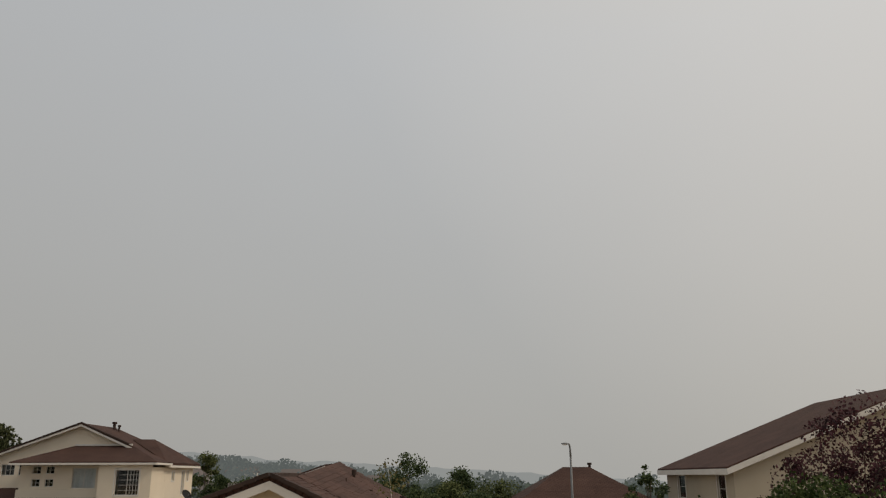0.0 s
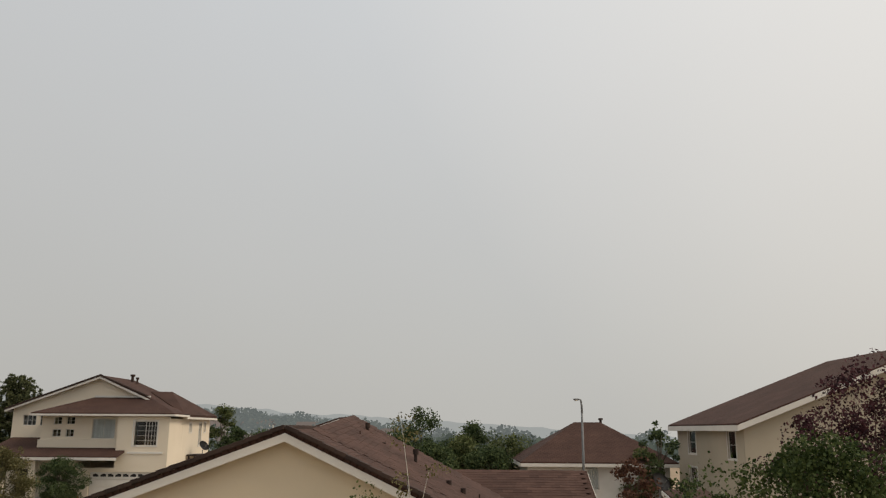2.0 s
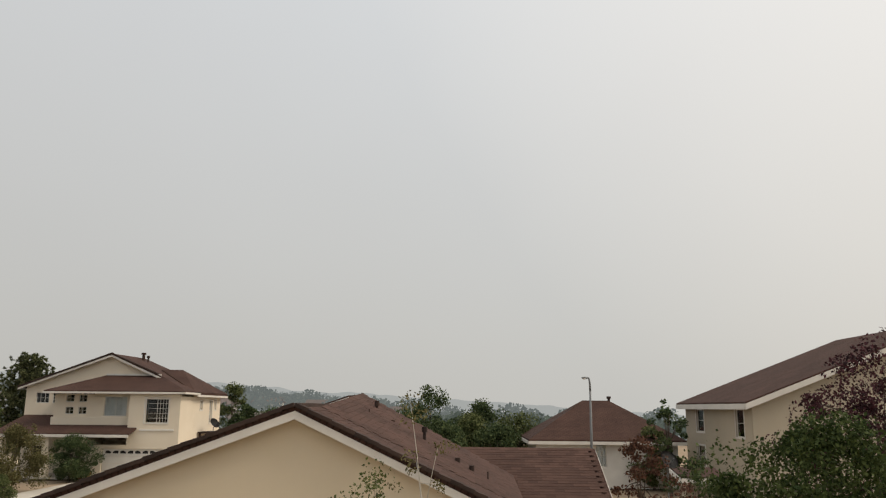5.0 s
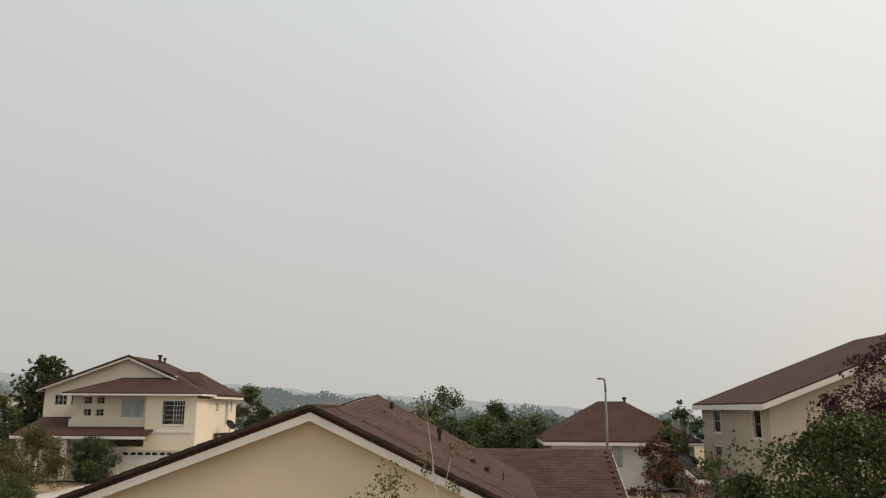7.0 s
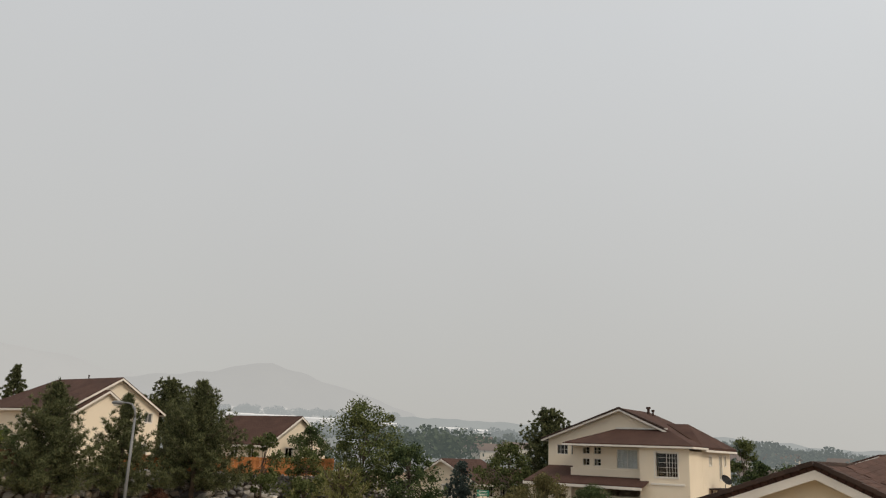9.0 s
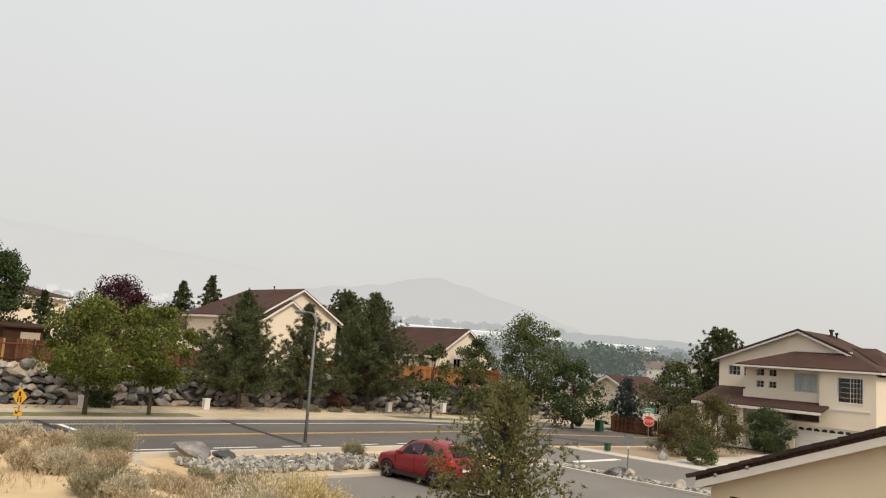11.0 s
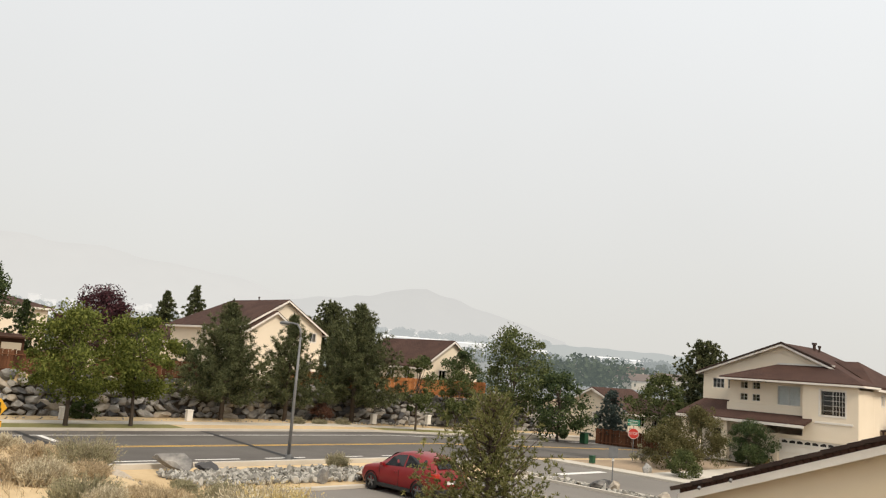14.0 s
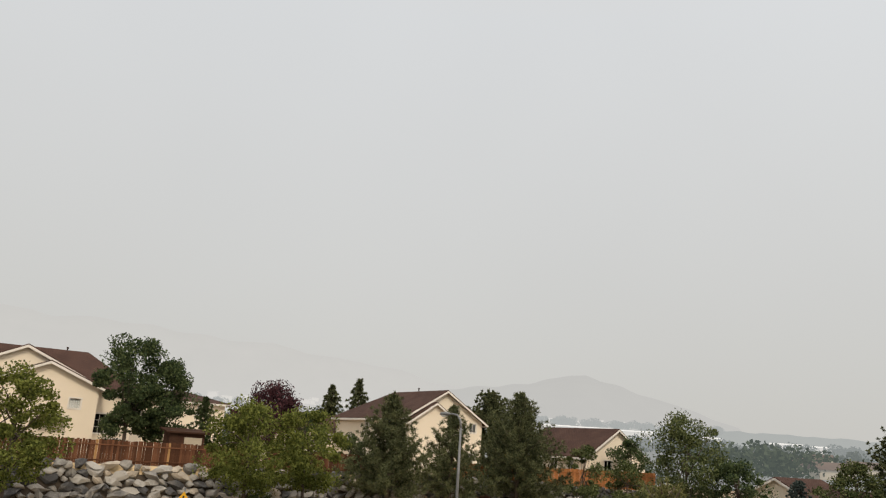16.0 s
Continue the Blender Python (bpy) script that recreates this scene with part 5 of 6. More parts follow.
grass = card_mesh("dry_grass", pts, axs * rs.uniform(0.05, 0.14, (len(pts), 1)), rand_sides(rs, axs) * 0.007, L_STRAW, None)
tagged(grass, "scattered tufts of dry straw-coloured grass", "grass", kind="stuff")

# rubble beds, boulders and pebbles
rng = random.Random(3)


def rubble(name, spots, label, mat=M_GRAVEL):
    vs, fs = [], []
    for x, y, z, s in spots:
        me = ROCKS[rng.randrange(14)]
        m = pose(x, y, z, rng.uniform(0, 360), rng.uniform(0, 360), rng.uniform(0, 360)) @ Matrix.Diagonal((s * rng.uniform(0.8, 1.4), s, s * rng.uniform(0.7, 1.2), 1))
        n0 = len(vs)
        vs += [tuple(m @ v.co) for v in me.vertices]
        fs += [tuple(n0 + i for i in q.vertices) for q in me.polygons]
    tagged(mesh_part(name, vs, fs, mat), label, "rocks", kind="stuff")


rubble("rubble_bed", [(rng.uniform(-33.3, -29.9), rng.uniform(15.5, 26), 0.02, rng.uniform(0.14, 0.36)) for _ in range(1400)], "bed of broken grey rubble between road and parking court")
rubble("rubble_bed", [(rng.uniform(-28, -11), rng.uniform(33.45, 34.3), 0.05, rng.uniform(0.15, 0.4)) for _ in range(420)], "narrow median filled with pale rubble")
rubble("rubble_bed", [(rng.uniform(-55.9, -54.5), rng.uniform(8, 52), 0.1, rng.uniform(0.08, 0.25)) for _ in range(500)], "loose stones at the foot of the rock wall")
rubble("pebbles", [(x, y, height(x, y), rng.uniform(0.03, 0.1)) for x, y in ((-rng.uniform(6, 30), rng.uniform(1, 12)) for _ in range(260))], "small stones on the sandy slope")
PALE = [rock_mesh("boulder", 60 + i, M_STONE_PALE if i % 2 else M_STONE, 0.3, 0.8) for i in range(4)]
for i, (x, y, z, s) in enumerate(((-34.0, 16.9, 0.3, 1.7), (-33.2, 17.9, 0.2, 1.0), (-29.0, 23.9, 0.4, 1.6), (-29.6, 25.0, 0.3, 1.3), (-30.4, 12.9, 0.2, 1.3), (-23.9, 33.9, 0.2, 1.2), (-23.0, 33.9, 0.15, 0.8), (-27.2, 43.5, 0.2, 1.3), (-20.4, 33.9, 0.15, 0.7), (-29.6, 21.5, 0.25, 0.9))):
    b = new("boulder", PALE[(i + 1) % 2 + (2 if i % 3 == 0 else 0)] if i else PALE[0])
    b.matrix_basis = pose(x, y, z, 10 * i, 7 * i, 40 * i) @ Matrix.Diagonal((s, s * 0.95, s * 0.72, 1))
    tagged(b, "rough grey boulder resting on the ground", "boulder", "boulders")


# ---- far distance, smoke haze put in as emission ----
B_HILL = hazy("smoky_hill_glow", (0.03, 0.03, 0.028), (0.452, 0.447, 0.432), 1.0)
B_HILL2 = hazy("smokier_hill_glow", (0.03, 0.03, 0.028), (0.506, 0.498, 0.479), 1.0)
B_TREES = hazy("hazy_far_wood_glow", (0.045, 0.055, 0.035), (0.060, 0.071, 0.066), 1.0, 0.05)
B_TREESM = hazy("smoky_far_wood_glow", (0.04, 0.045, 0.035), (0.125, 0.139, 0.136), 1.0, 0.05)
B_TREES2 = hazy("hazier_far_wood_glow", (0.03, 0.035, 0.03), (0.225, 0.24, 0.238), 1.0, 0.02)
B_TREES3 = hazy("haziest_far_wood_glow", (0.03, 0.035, 0.03), (0.345, 0.355, 0.35), 1.0, 0.02)
# walls and roofs of the town emit a haze tint, they hold no lamps
B_TOWN = hazy("hazy_far_buildings_glow", (0.2, 0.195, 0.19), (0.46, 0.455, 0.44), 1.0, 0.05)
B_WHITE = hazy("hazy_white_roof_glow", (0.3, 0.295, 0.285), (0.60, 0.59, 0.57), 1.0, 0.05)
B_HWALL = hazy("hazy_house_wall_glow", (0.35, 0.31, 0.25), (0.14, 0.14, 0.13), 1.0, 0.2)
B_HROOF = hazy("hazy_house_roof_glow", (0.10, 0.07, 0.055), (0.10, 0.098, 0.095), 1.0, 0.2)


def ridge(name, dist, depth, prof, mat, label, rough=0.25):
    """A far ridge: elevation in degrees over azimuth, built as a sloping body."""
    azs = np.arange(prof[0][0], prof[-1][0] + 0.01, 0.5)
    els = np.interp(azs, [q[0] for q in prof], [q[1] for q in prof])
    vs, fs = [], []
    for i, (a, e) in enumerate(zip(azs, els)):
        e = e + rough * noise.noise((a * 0.35, dist, 0)) * min(1, abs(e) / 3)
        c, s = math.cos(radians(a)), -math.sin(radians(a))
        for k, (dd, ff) in enumerate(((-depth, 0.0), (-depth * 0.6, 0.42), (-depth * 0.25, 0.82), (0, 1.0), (depth * 0.5, 0.4), (depth, 0))):
            d = dist + dd
            base = -0.6
            el = base + (e - base) * ff
            vs.append((s * d, c * d, 5.3 + (dist if 0 < ff else d) * math.tan(radians(el)) + 6 * noise.noise((a * 0.8, k * 1.3, dist))))
    n = len(azs)
    for i in range(n - 1):
        for k in range(5):
            fs.append((i * 6 + k, (i + 1) * 6 + k, (i + 1) * 6 + k + 1, i * 6 + k + 1))
    tagged(mesh_part(name, vs, fs, mat, smooth=True), label, "hills", kind="structure")


# ridge greys are emitted haze colour; no smoke body lies in front
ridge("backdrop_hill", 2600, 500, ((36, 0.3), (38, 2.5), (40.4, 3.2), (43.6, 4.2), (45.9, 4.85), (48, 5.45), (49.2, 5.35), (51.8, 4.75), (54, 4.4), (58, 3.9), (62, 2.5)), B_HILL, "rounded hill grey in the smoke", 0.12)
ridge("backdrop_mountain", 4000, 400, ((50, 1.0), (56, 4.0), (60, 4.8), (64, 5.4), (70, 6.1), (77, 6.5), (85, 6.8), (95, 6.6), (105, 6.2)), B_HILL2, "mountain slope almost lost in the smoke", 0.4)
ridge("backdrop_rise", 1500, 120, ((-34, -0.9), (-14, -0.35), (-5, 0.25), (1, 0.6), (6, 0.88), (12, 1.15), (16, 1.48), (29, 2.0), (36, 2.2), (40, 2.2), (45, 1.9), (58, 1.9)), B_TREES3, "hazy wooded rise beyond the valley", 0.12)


def far_wood(name, specs, mat, label, seed):
    """Many far crowns as one mesh: each a lumpy clump of leaf masses."""
    rs = np.random.RandomState(seed)
    cen, ax, sd = [], [], []
    for a0, a1, d0, d1, count, h0, h1, lift in specs:
        for _ in range(count):
            a, d, h = radians(rs.uniform(a0, a1)), rs.uniform(d0, d1), rs.uniform(h0, h1)
            x, y = -math.sin(a) * d, math.cos(a) * d
            z = height(x, y) + lift
            n = 230
            p = unit(rs.normal(size=(n, 3))) * rs.uniform(0.2, 1, (n, 1)) ** 0.4 * np.array([0.55, 0.55, 0.42]) * h + np.array([x, y, z + h * 0.5])
            q = unit(rs.normal(size=(n, 3)))
            cen.append(p)
            ax.append(q * h * 0.065)
            sd.append(rand_sides(rs, q) * h * 0.05)
    ob = card_mesh(name, np.concatenate(cen), np.concatenate(ax), np.concatenate(sd), mat, None)
    tagged(ob, label, "trees", kind="stuff")


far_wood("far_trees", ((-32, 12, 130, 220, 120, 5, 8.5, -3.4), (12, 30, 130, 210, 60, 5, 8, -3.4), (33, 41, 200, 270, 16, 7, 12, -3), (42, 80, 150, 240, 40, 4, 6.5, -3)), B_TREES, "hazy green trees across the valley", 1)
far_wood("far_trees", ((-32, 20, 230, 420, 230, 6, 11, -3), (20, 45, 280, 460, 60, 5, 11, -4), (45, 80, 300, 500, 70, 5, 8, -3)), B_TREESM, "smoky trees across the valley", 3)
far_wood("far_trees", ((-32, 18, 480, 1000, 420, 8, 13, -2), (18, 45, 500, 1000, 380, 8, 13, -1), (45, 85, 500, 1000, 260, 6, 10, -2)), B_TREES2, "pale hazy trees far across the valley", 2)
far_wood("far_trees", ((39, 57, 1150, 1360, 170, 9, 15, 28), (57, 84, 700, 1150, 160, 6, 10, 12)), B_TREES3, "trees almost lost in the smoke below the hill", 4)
rng = random.Random(11)
# azimuth, distance, width, height, elevation of the roofline: the long white sheds, then the scattered town and the small houses
TOWN = [(50.2, 600, 26, 3.5, 1.98), (47.6, 590, 30, 4, 1.96), (44.9, 580, 28, 4, 1.9), (35.2, 520, 17, 3.5, 1.62), (33.5, 530, 17, 3, 1.55), (39.8, 560, 14, 3, 1.75),
        (50.4, 1400, 34, 3, 2.42), (48.2, 1380, 20, 3, 2.36), (45.9, 1400, 28, 3, 2.42), (52.5, 1400, 30, 3, 2.38), (43.2, 1400, 16, 3, 2.3), (47.0, 1390, 12, 3, 2.48), (9.0, 600, 9, 2.5, 0.55), (14.2, 560, 9, 2.5, 0.9), (27.5, 600, 12, 2.5, 1.5)]
TOWN += [(rng.uniform(57, 82), rng.uniform(800, 1400), rng.uniform(6, 17), rng.uniform(2, 4), rng.uniform(1.7, 2.75)) for _ in range(60)]
TOWN += [(a, d, rng.uniform(7, 9), rng.uniform(2.2, 2.8), None) for a, d in ((34.6, 230), (32.6, 215), (33.4, 270), (36.9, 250), (30.8, 240), (28.4, 215), (18.2, 190), (16.6, 235), (14.9, 200), (13.6, 260), (11.8, 215), (10.2, 280), (5.2, 240), (3.6, 300), (-1.2, 240), (-4.4, 280))]
for i, (a, d, w, h, el) in enumerate(TOWN):
    x, y = -math.sin(radians(a)) * d, math.cos(radians(a)) * d
    shed = el is not None
    z = 5.3 + d * math.tan(radians(el)) - h - 0.8 if shed else height(x, y) - 0.6
    b = thing("far_building", (x, y, z), "pale flat-roofed building far off in the smoke" if shed else "small cream house with brown roof off in the haze", "building", "far buildings", turn=a + (rng.uniform(-6, 6) if i < 10 else rng.uniform(-40, 40)))
    bm = bmesh.new()
    box(bm, (-w / 2, -w / 4, -3 if shed else -6), (w / 2, w / 4, h), bevel=0.2)
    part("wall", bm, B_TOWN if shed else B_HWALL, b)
    bm = bmesh.new()
    if shed:
        box(bm, (-w / 2 - 0.4, -w / 4 - 0.4, h + 0.01), (w / 2 + 0.4, w / 4 + 0.4, h + 0.8), bevel=0.1)
    else:
        roof_slab(bm, [(-w / 2 - 0.5, -w / 4 - 0.5, h), (w / 2 + 0.5, -w / 4 - 0.5, h), (w / 2 + 0.5, 0, h + 1.7), (-w / 2 - 0.5, 0, h + 1.7)])
        roof_slab(bm, [(w / 2 + 0.5, w / 4 + 0.5, h), (-w / 2 - 0.5, w / 4 + 0.5, h), (-w / 2 - 0.5, 0, h + 1.7), (w / 2 + 0.5, 0, h + 1.7)])
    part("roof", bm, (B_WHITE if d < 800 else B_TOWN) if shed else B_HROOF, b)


# ---- street lamps ----
def street_lamp(at, h, reach, turn, label, big=1.0):
    t = thing("street_lamp", at, label, "street lamp", "street lamps", turn=turn)
    bm = bmesh.new()
    tube(bm, [(0, 0, -0.1), (0, 0, 0.25)], 0.16, 12)
    part("base", bm, M_STEEL, t)
    bm = bmesh.new()
    tube(bm, [(0, 0, 0.2), (0, 0, h * 0.5), (0, 0, h - 0.7)], [0.09, 0.075, 0.055], 12)
    part("pole", bm, M_STEEL, t, smooth=True)
    bm = bmesh.new()
    tube(bm, [(0, 0, h - 0.72), (-0.06 * reach, 0, h - 0.32), (-0.3 * reach, 0, h - 0.06), (-0.65 * reach, 0, h), (-reach, 0, h)], [0.06, 0.055, 0.05, 0.045, 0.04], 8)
    part("arm", bm, M_STEEL, t, smooth=True)
    bm = bmesh.new()
    bmesh.ops.create_uvsphere(bm, u_segments=14, v_segments=8, radius=1, matrix=pose(-reach - 0.3 * big, 0, h) @ Matrix.Diagonal((0.42 * big, 0.17 * big, 0.11 * big, 1)))
    head = part("head", bm, M_STEEL, t, smooth=True)
    bm = bmesh.new()
    bmesh.ops.create_uvsphere(bm, u_segments=12, v_segments=6, radius=1, matrix=pose(-reach - 0.36 * big, 0, h - 0.07 * big) @ Matrix.Diagonal((0.24 * big, 0.13 * big, 0.1 * big, 1)))
    part("lens", bm, M_CURTAIN, head, smooth=True)
    return t


street_lamp((-36.3, 24.0, 0), 7.05, 1.0, 10, "grey steel street lamp beside the road")
street_lamp((6.95, 45.4, 0.1), 6.9, 0.14, 20, "grey steel street lamp beside the side street", 0.55)


# ---- signs ----
M_SIGNY = surface("yellow_sign_face", (0.62, 0.33, 0.02), (0.72, 0.40, 0.03), 2, 20, 0.5, 0.02)
M_SIGNR = surface("red_sign_face", (0.45, 0.03, 0.02), (0.55, 0.05, 0.04), 2, 20, 0.5, 0.02)
M_SIGNG = surface("green_sign_face", (0.02, 0.16, 0.10), (0.03, 0.22, 0.14), 2, 20, 0.5, 0.02)
M_INK = surface("black_sign_ink", (0.01, 0.01, 0.01), (0.02, 0.02, 0.02), 2, 20, 0.6, 0)


def plate(bm, n, r, turn=0.0, thick=0.01, y=0.0):
    """A flat sign blank with n corners, in the local xz plane."""
    pts = [(r * math.cos(radians(turn + 360 * i / n)), r * math.sin(radians(turn + 360 * i / n))) for i in range(n)]
    a = [bm.verts.new((p[0], y, p[1])) for p in pts]
    b = [bm.verts.new((p[0], y + thick, p[1])) for p in pts]
    bm.faces.new(a)
    bm.faces.new(b[::-1])
    for i in range(n):
        bm.faces.new((a[(i + 1) % n], a[i], b[i], b[(i + 1) % n]))


def post(parent, h, r=0.03):
    bm = bmesh.new()
    tube(bm, [(0, 0.03, -0.2), (0, 0.03, h)], r, 8)
    return part("post", bm, M_STEEL, parent)


def lettering(parent, text, size, at, mat):
    cu = bpy.data.curves.new("lettering", "FONT")
    cu.body, cu.size, cu.align_x, cu.align_y, cu.extrude = text, size, "CENTER", "CENTER", 0.002
    cu.materials.append(mat)
    ob = new("lettering", cu)
    ob.parent = parent
    ob.matrix_basis = pose(*at, 90, 0, 0)
    return ob


walk_sign = thing("crossing_sign", (-34.6, 9.5, 0.0), "yellow diamond pedestrian crossing sign on a post", "road sign", turn=30)
post(walk_sign, 3.0)
bm = bmesh.new()
plate(bm, 4, 0.36)
face = part("sign_face", bm, M_SIGNY, walk_sign)
face.location.z = 2.48
bm = bmesh.new()
box(bm, (-0.05, -0.006, 0.02), (0.05, -0.002, 0.2))
box(bm, (-0.1, -0.006, -0.22), (-0.04, -0.002, 0.0))
box(bm, (0.04, -0.006, -0.22), (0.1, -0.002, 0.0))
part("symbol", bm, M_INK, face, "plain black symbol bars")
bm = bmesh.new()
box(bm, (-0.19, 0.0, 1.75), (0.19, 0.01, 1.98))
arrow = part("arrow_plate", bm, M_SIGNY, walk_sign)
bm = bmesh.new()
vs = [bm.verts.new((x, -0.003, z)) for x, z in ((-0.12, 1.95), (-0.13, 1.82), (0.0, 1.80), (-0.04, 1.85), (0.1, 1.92), (0.07, 1.95), (-0.07, 1.88))]
bm.faces.new(vs)
part("arrow", bm, M_INK, arrow)

stop = thing("stop_sign", (-32.9, 50.6, 0.0), "red octagonal stop sign with green street name plates", "road sign", turn=33)
post(stop, 2.6)
bm = bmesh.new()
plate(bm, 8, 0.40, 22.5, 0.008, 0.002)
rim = part("rim", bm, M_RWHITE, stop)
rim.location.z = 1.72
bm = bmesh.new()
plate(bm, 8, 0.365, 22.5, 0.004, -0.005)
part("sign_face", bm, M_SIGNR, rim)
lettering(rim, "STOP", 0.27, (0, -0.008, 0), M_RWHITE)
for z, tr in ((2.28, 12), (2.5, -18)):
    bm = bmesh.new()
    box(bm, (-0.45, 0, z), (0.45, 0.012, z + 0.19), pose(0, 0, 0, 0, 0, tr), 0.005)
    nm = part("name_plate", bm, M_SIGNG, stop)
    bm = bmesh.new()
    box(bm, (-0.3, -0.006, z + 0.07), (0.3, -0.002, z + 0.12), pose(0, 0, 0, 0, 0, tr))
    part("lettering_bar", bm, M_RWHITE, nm)

back = thing("sign", (-23.2, 34.0, 0.05), "grey back of a small sign on a post in the median", "road sign", turn=34)
post(back, 2.0)
bm = bmesh.new()
box(bm, (-0.22, 0, 1.55), (0.22, 0.01, 2.1), bevel=0.004)
part("sign_back", bm, M_STEEL, back)
bm = bmesh.new()
tube(bm, [(0, -0.03, 1.42), (0, -0.03, 1.52)], 0.06, 10)
part("reflector", bm, M_RWHITE, back)

# utility boxes along the pavement, bins
for y in (18.9, 27.6, 44.6, 51.0):
    u = thing("utility_box", (-55.0, y, 0.15), "white metal utility box on the soil strip", "utility box", "utility boxes")
    bm = bmesh.new()
    box(bm, (-0.2, -0.22, -0.05), (0.2, 0.22, 0.72), bevel=0.03)
    part("body", bm, M_WHITE, u)
    bm = bmesh.new()
    box(bm, (-0.23, -0.25, 0.7), (0.23, 0.25, 0.8), bevel=0.02)
    part("lid", bm, M_WHITE, u)
M_BIN = surface("green_plastic", (0.015, 0.06, 0.03), (0.03, 0.09, 0.045), 2, 20, 0.5, 0.02)
for x, y, s in ((-46.3, 63.0, 1.0), (-30.6, 42.6, 0.5)):
    w = thing("wheelie_bin", (x, y, -0.7 if s == 1.0 else 0.1), "dark green plastic bin by the kerb", "bin")
    bm = bmesh.new()
    vs = box(bm, (-0.3 * s, -0.3 * s, 0.05), (0.3 * s, 0.3 * s, 1.0 * s), bevel=0.03)
    part("body", bm, M_BIN, w)
    bm = bmesh.new()
    box(bm, (-0.33 * s, -0.36 * s, 1.0 * s), (0.33 * s, 0.33 * s, 1.07 * s), bevel=0.03)
    part("lid", bm, M_BIN, w)


def dish(at, turn, size, label, mat, stand=0.6):
    t = thing("satellite_dish", at, label, "satellite dish", turn=turn)
    bm = bmesh.new()
    tube(bm, [(0, 0, 0), (0, 0, stand)], 0.03, 8)
    part("mast", bm, M_STEEL, t)
    bm = bmesh.new()
    rings = []
    for k in range(5):
        f = k / 4
        rings.append([bm.verts.new((f * size * math.cos(a * math.pi / 8), -0.28 * size * f * f, f * size * math.sin(a * math.pi / 8))) for a in range(16)] if k else [bm.verts.new((0, 0, 0))])
    for a in range(16):
        bm.faces.new((rings[0][0], rings[1][a], rings[1][(a + 1) % 16]))
        for k in range(1, 4):
            bm.faces.new((rings[k][a], rings[k + 1][a], rings[k + 1][(a + 1) % 16], rings[k][(a + 1) % 16]))
    bmesh.ops.solidify(bm, geom=list(bm.faces), thickness=0.02)
    b = part("reflector", bm, mat, t, smooth=True)
    b.matrix_basis = pose(0, -0.05, stand + size * 0.6, -35, 0, 0)
    bm = bmesh.new()
    tube(bm, [(0, -0.08, stand), (0, -size * 0.95, stand + size * 0.9)], 0.018, 6)
    part("feed_arm", bm, M_STEEL, t)
    return t


dish((-20.4, 66.2, 3.28), 60, 0.45, "dark satellite dish on the side awning", M_BLACK, 0.35)
dish((8.25, 34.0, 0.0), 30, 0.42, "black satellite dish on a tall mast", M_BLACK, 3.0)

# gutter strings on the near fascia, small fittings
for x in (-5.4, -6.2):
    bm = bmesh.new()
    tube(bm, [(x, -0.47, 2.72 + 0.368 * (x + 6.65)), (x, -0.42, 2.76 + 0.368 * (x + 6.65))], 0.04, 8)
    part("eave_fitting", bm, M_STEEL, near)

# black steel gazebo frame in the yard
gaz = thing("gazebo_frame", (-7.6, 15.1, 0), "bare black steel gazebo frame on the patio", "gazebo", turn=20)
C = [(-1.4, -1.4), (1.4, -1.4), (1.4, 1.4), (-1.4, 1.4)]
for x, y in C:
    bm = bmesh.new()
    tube(bm, [(x, y, 0), (x, y, 1.6)], 0.025, 6)
    part("leg", bm, M_BLACK, gaz)
for (x0, y0), (x1, y1) in zip(C, C[1:] + C[:1]):
    bm = bmesh.new()
    tube(bm, [(x0, y0, 1.6), (x1, y1, 1.6)], 0.02, 6)
    part("beam", bm, M_BLACK, gaz)
    bm = bmesh.new()
    tube(bm, [(x0, y0, 1.6), (0, 0, 1.82)], 0.018, 6)
    part("rafter", bm, M_BLACK, gaz)


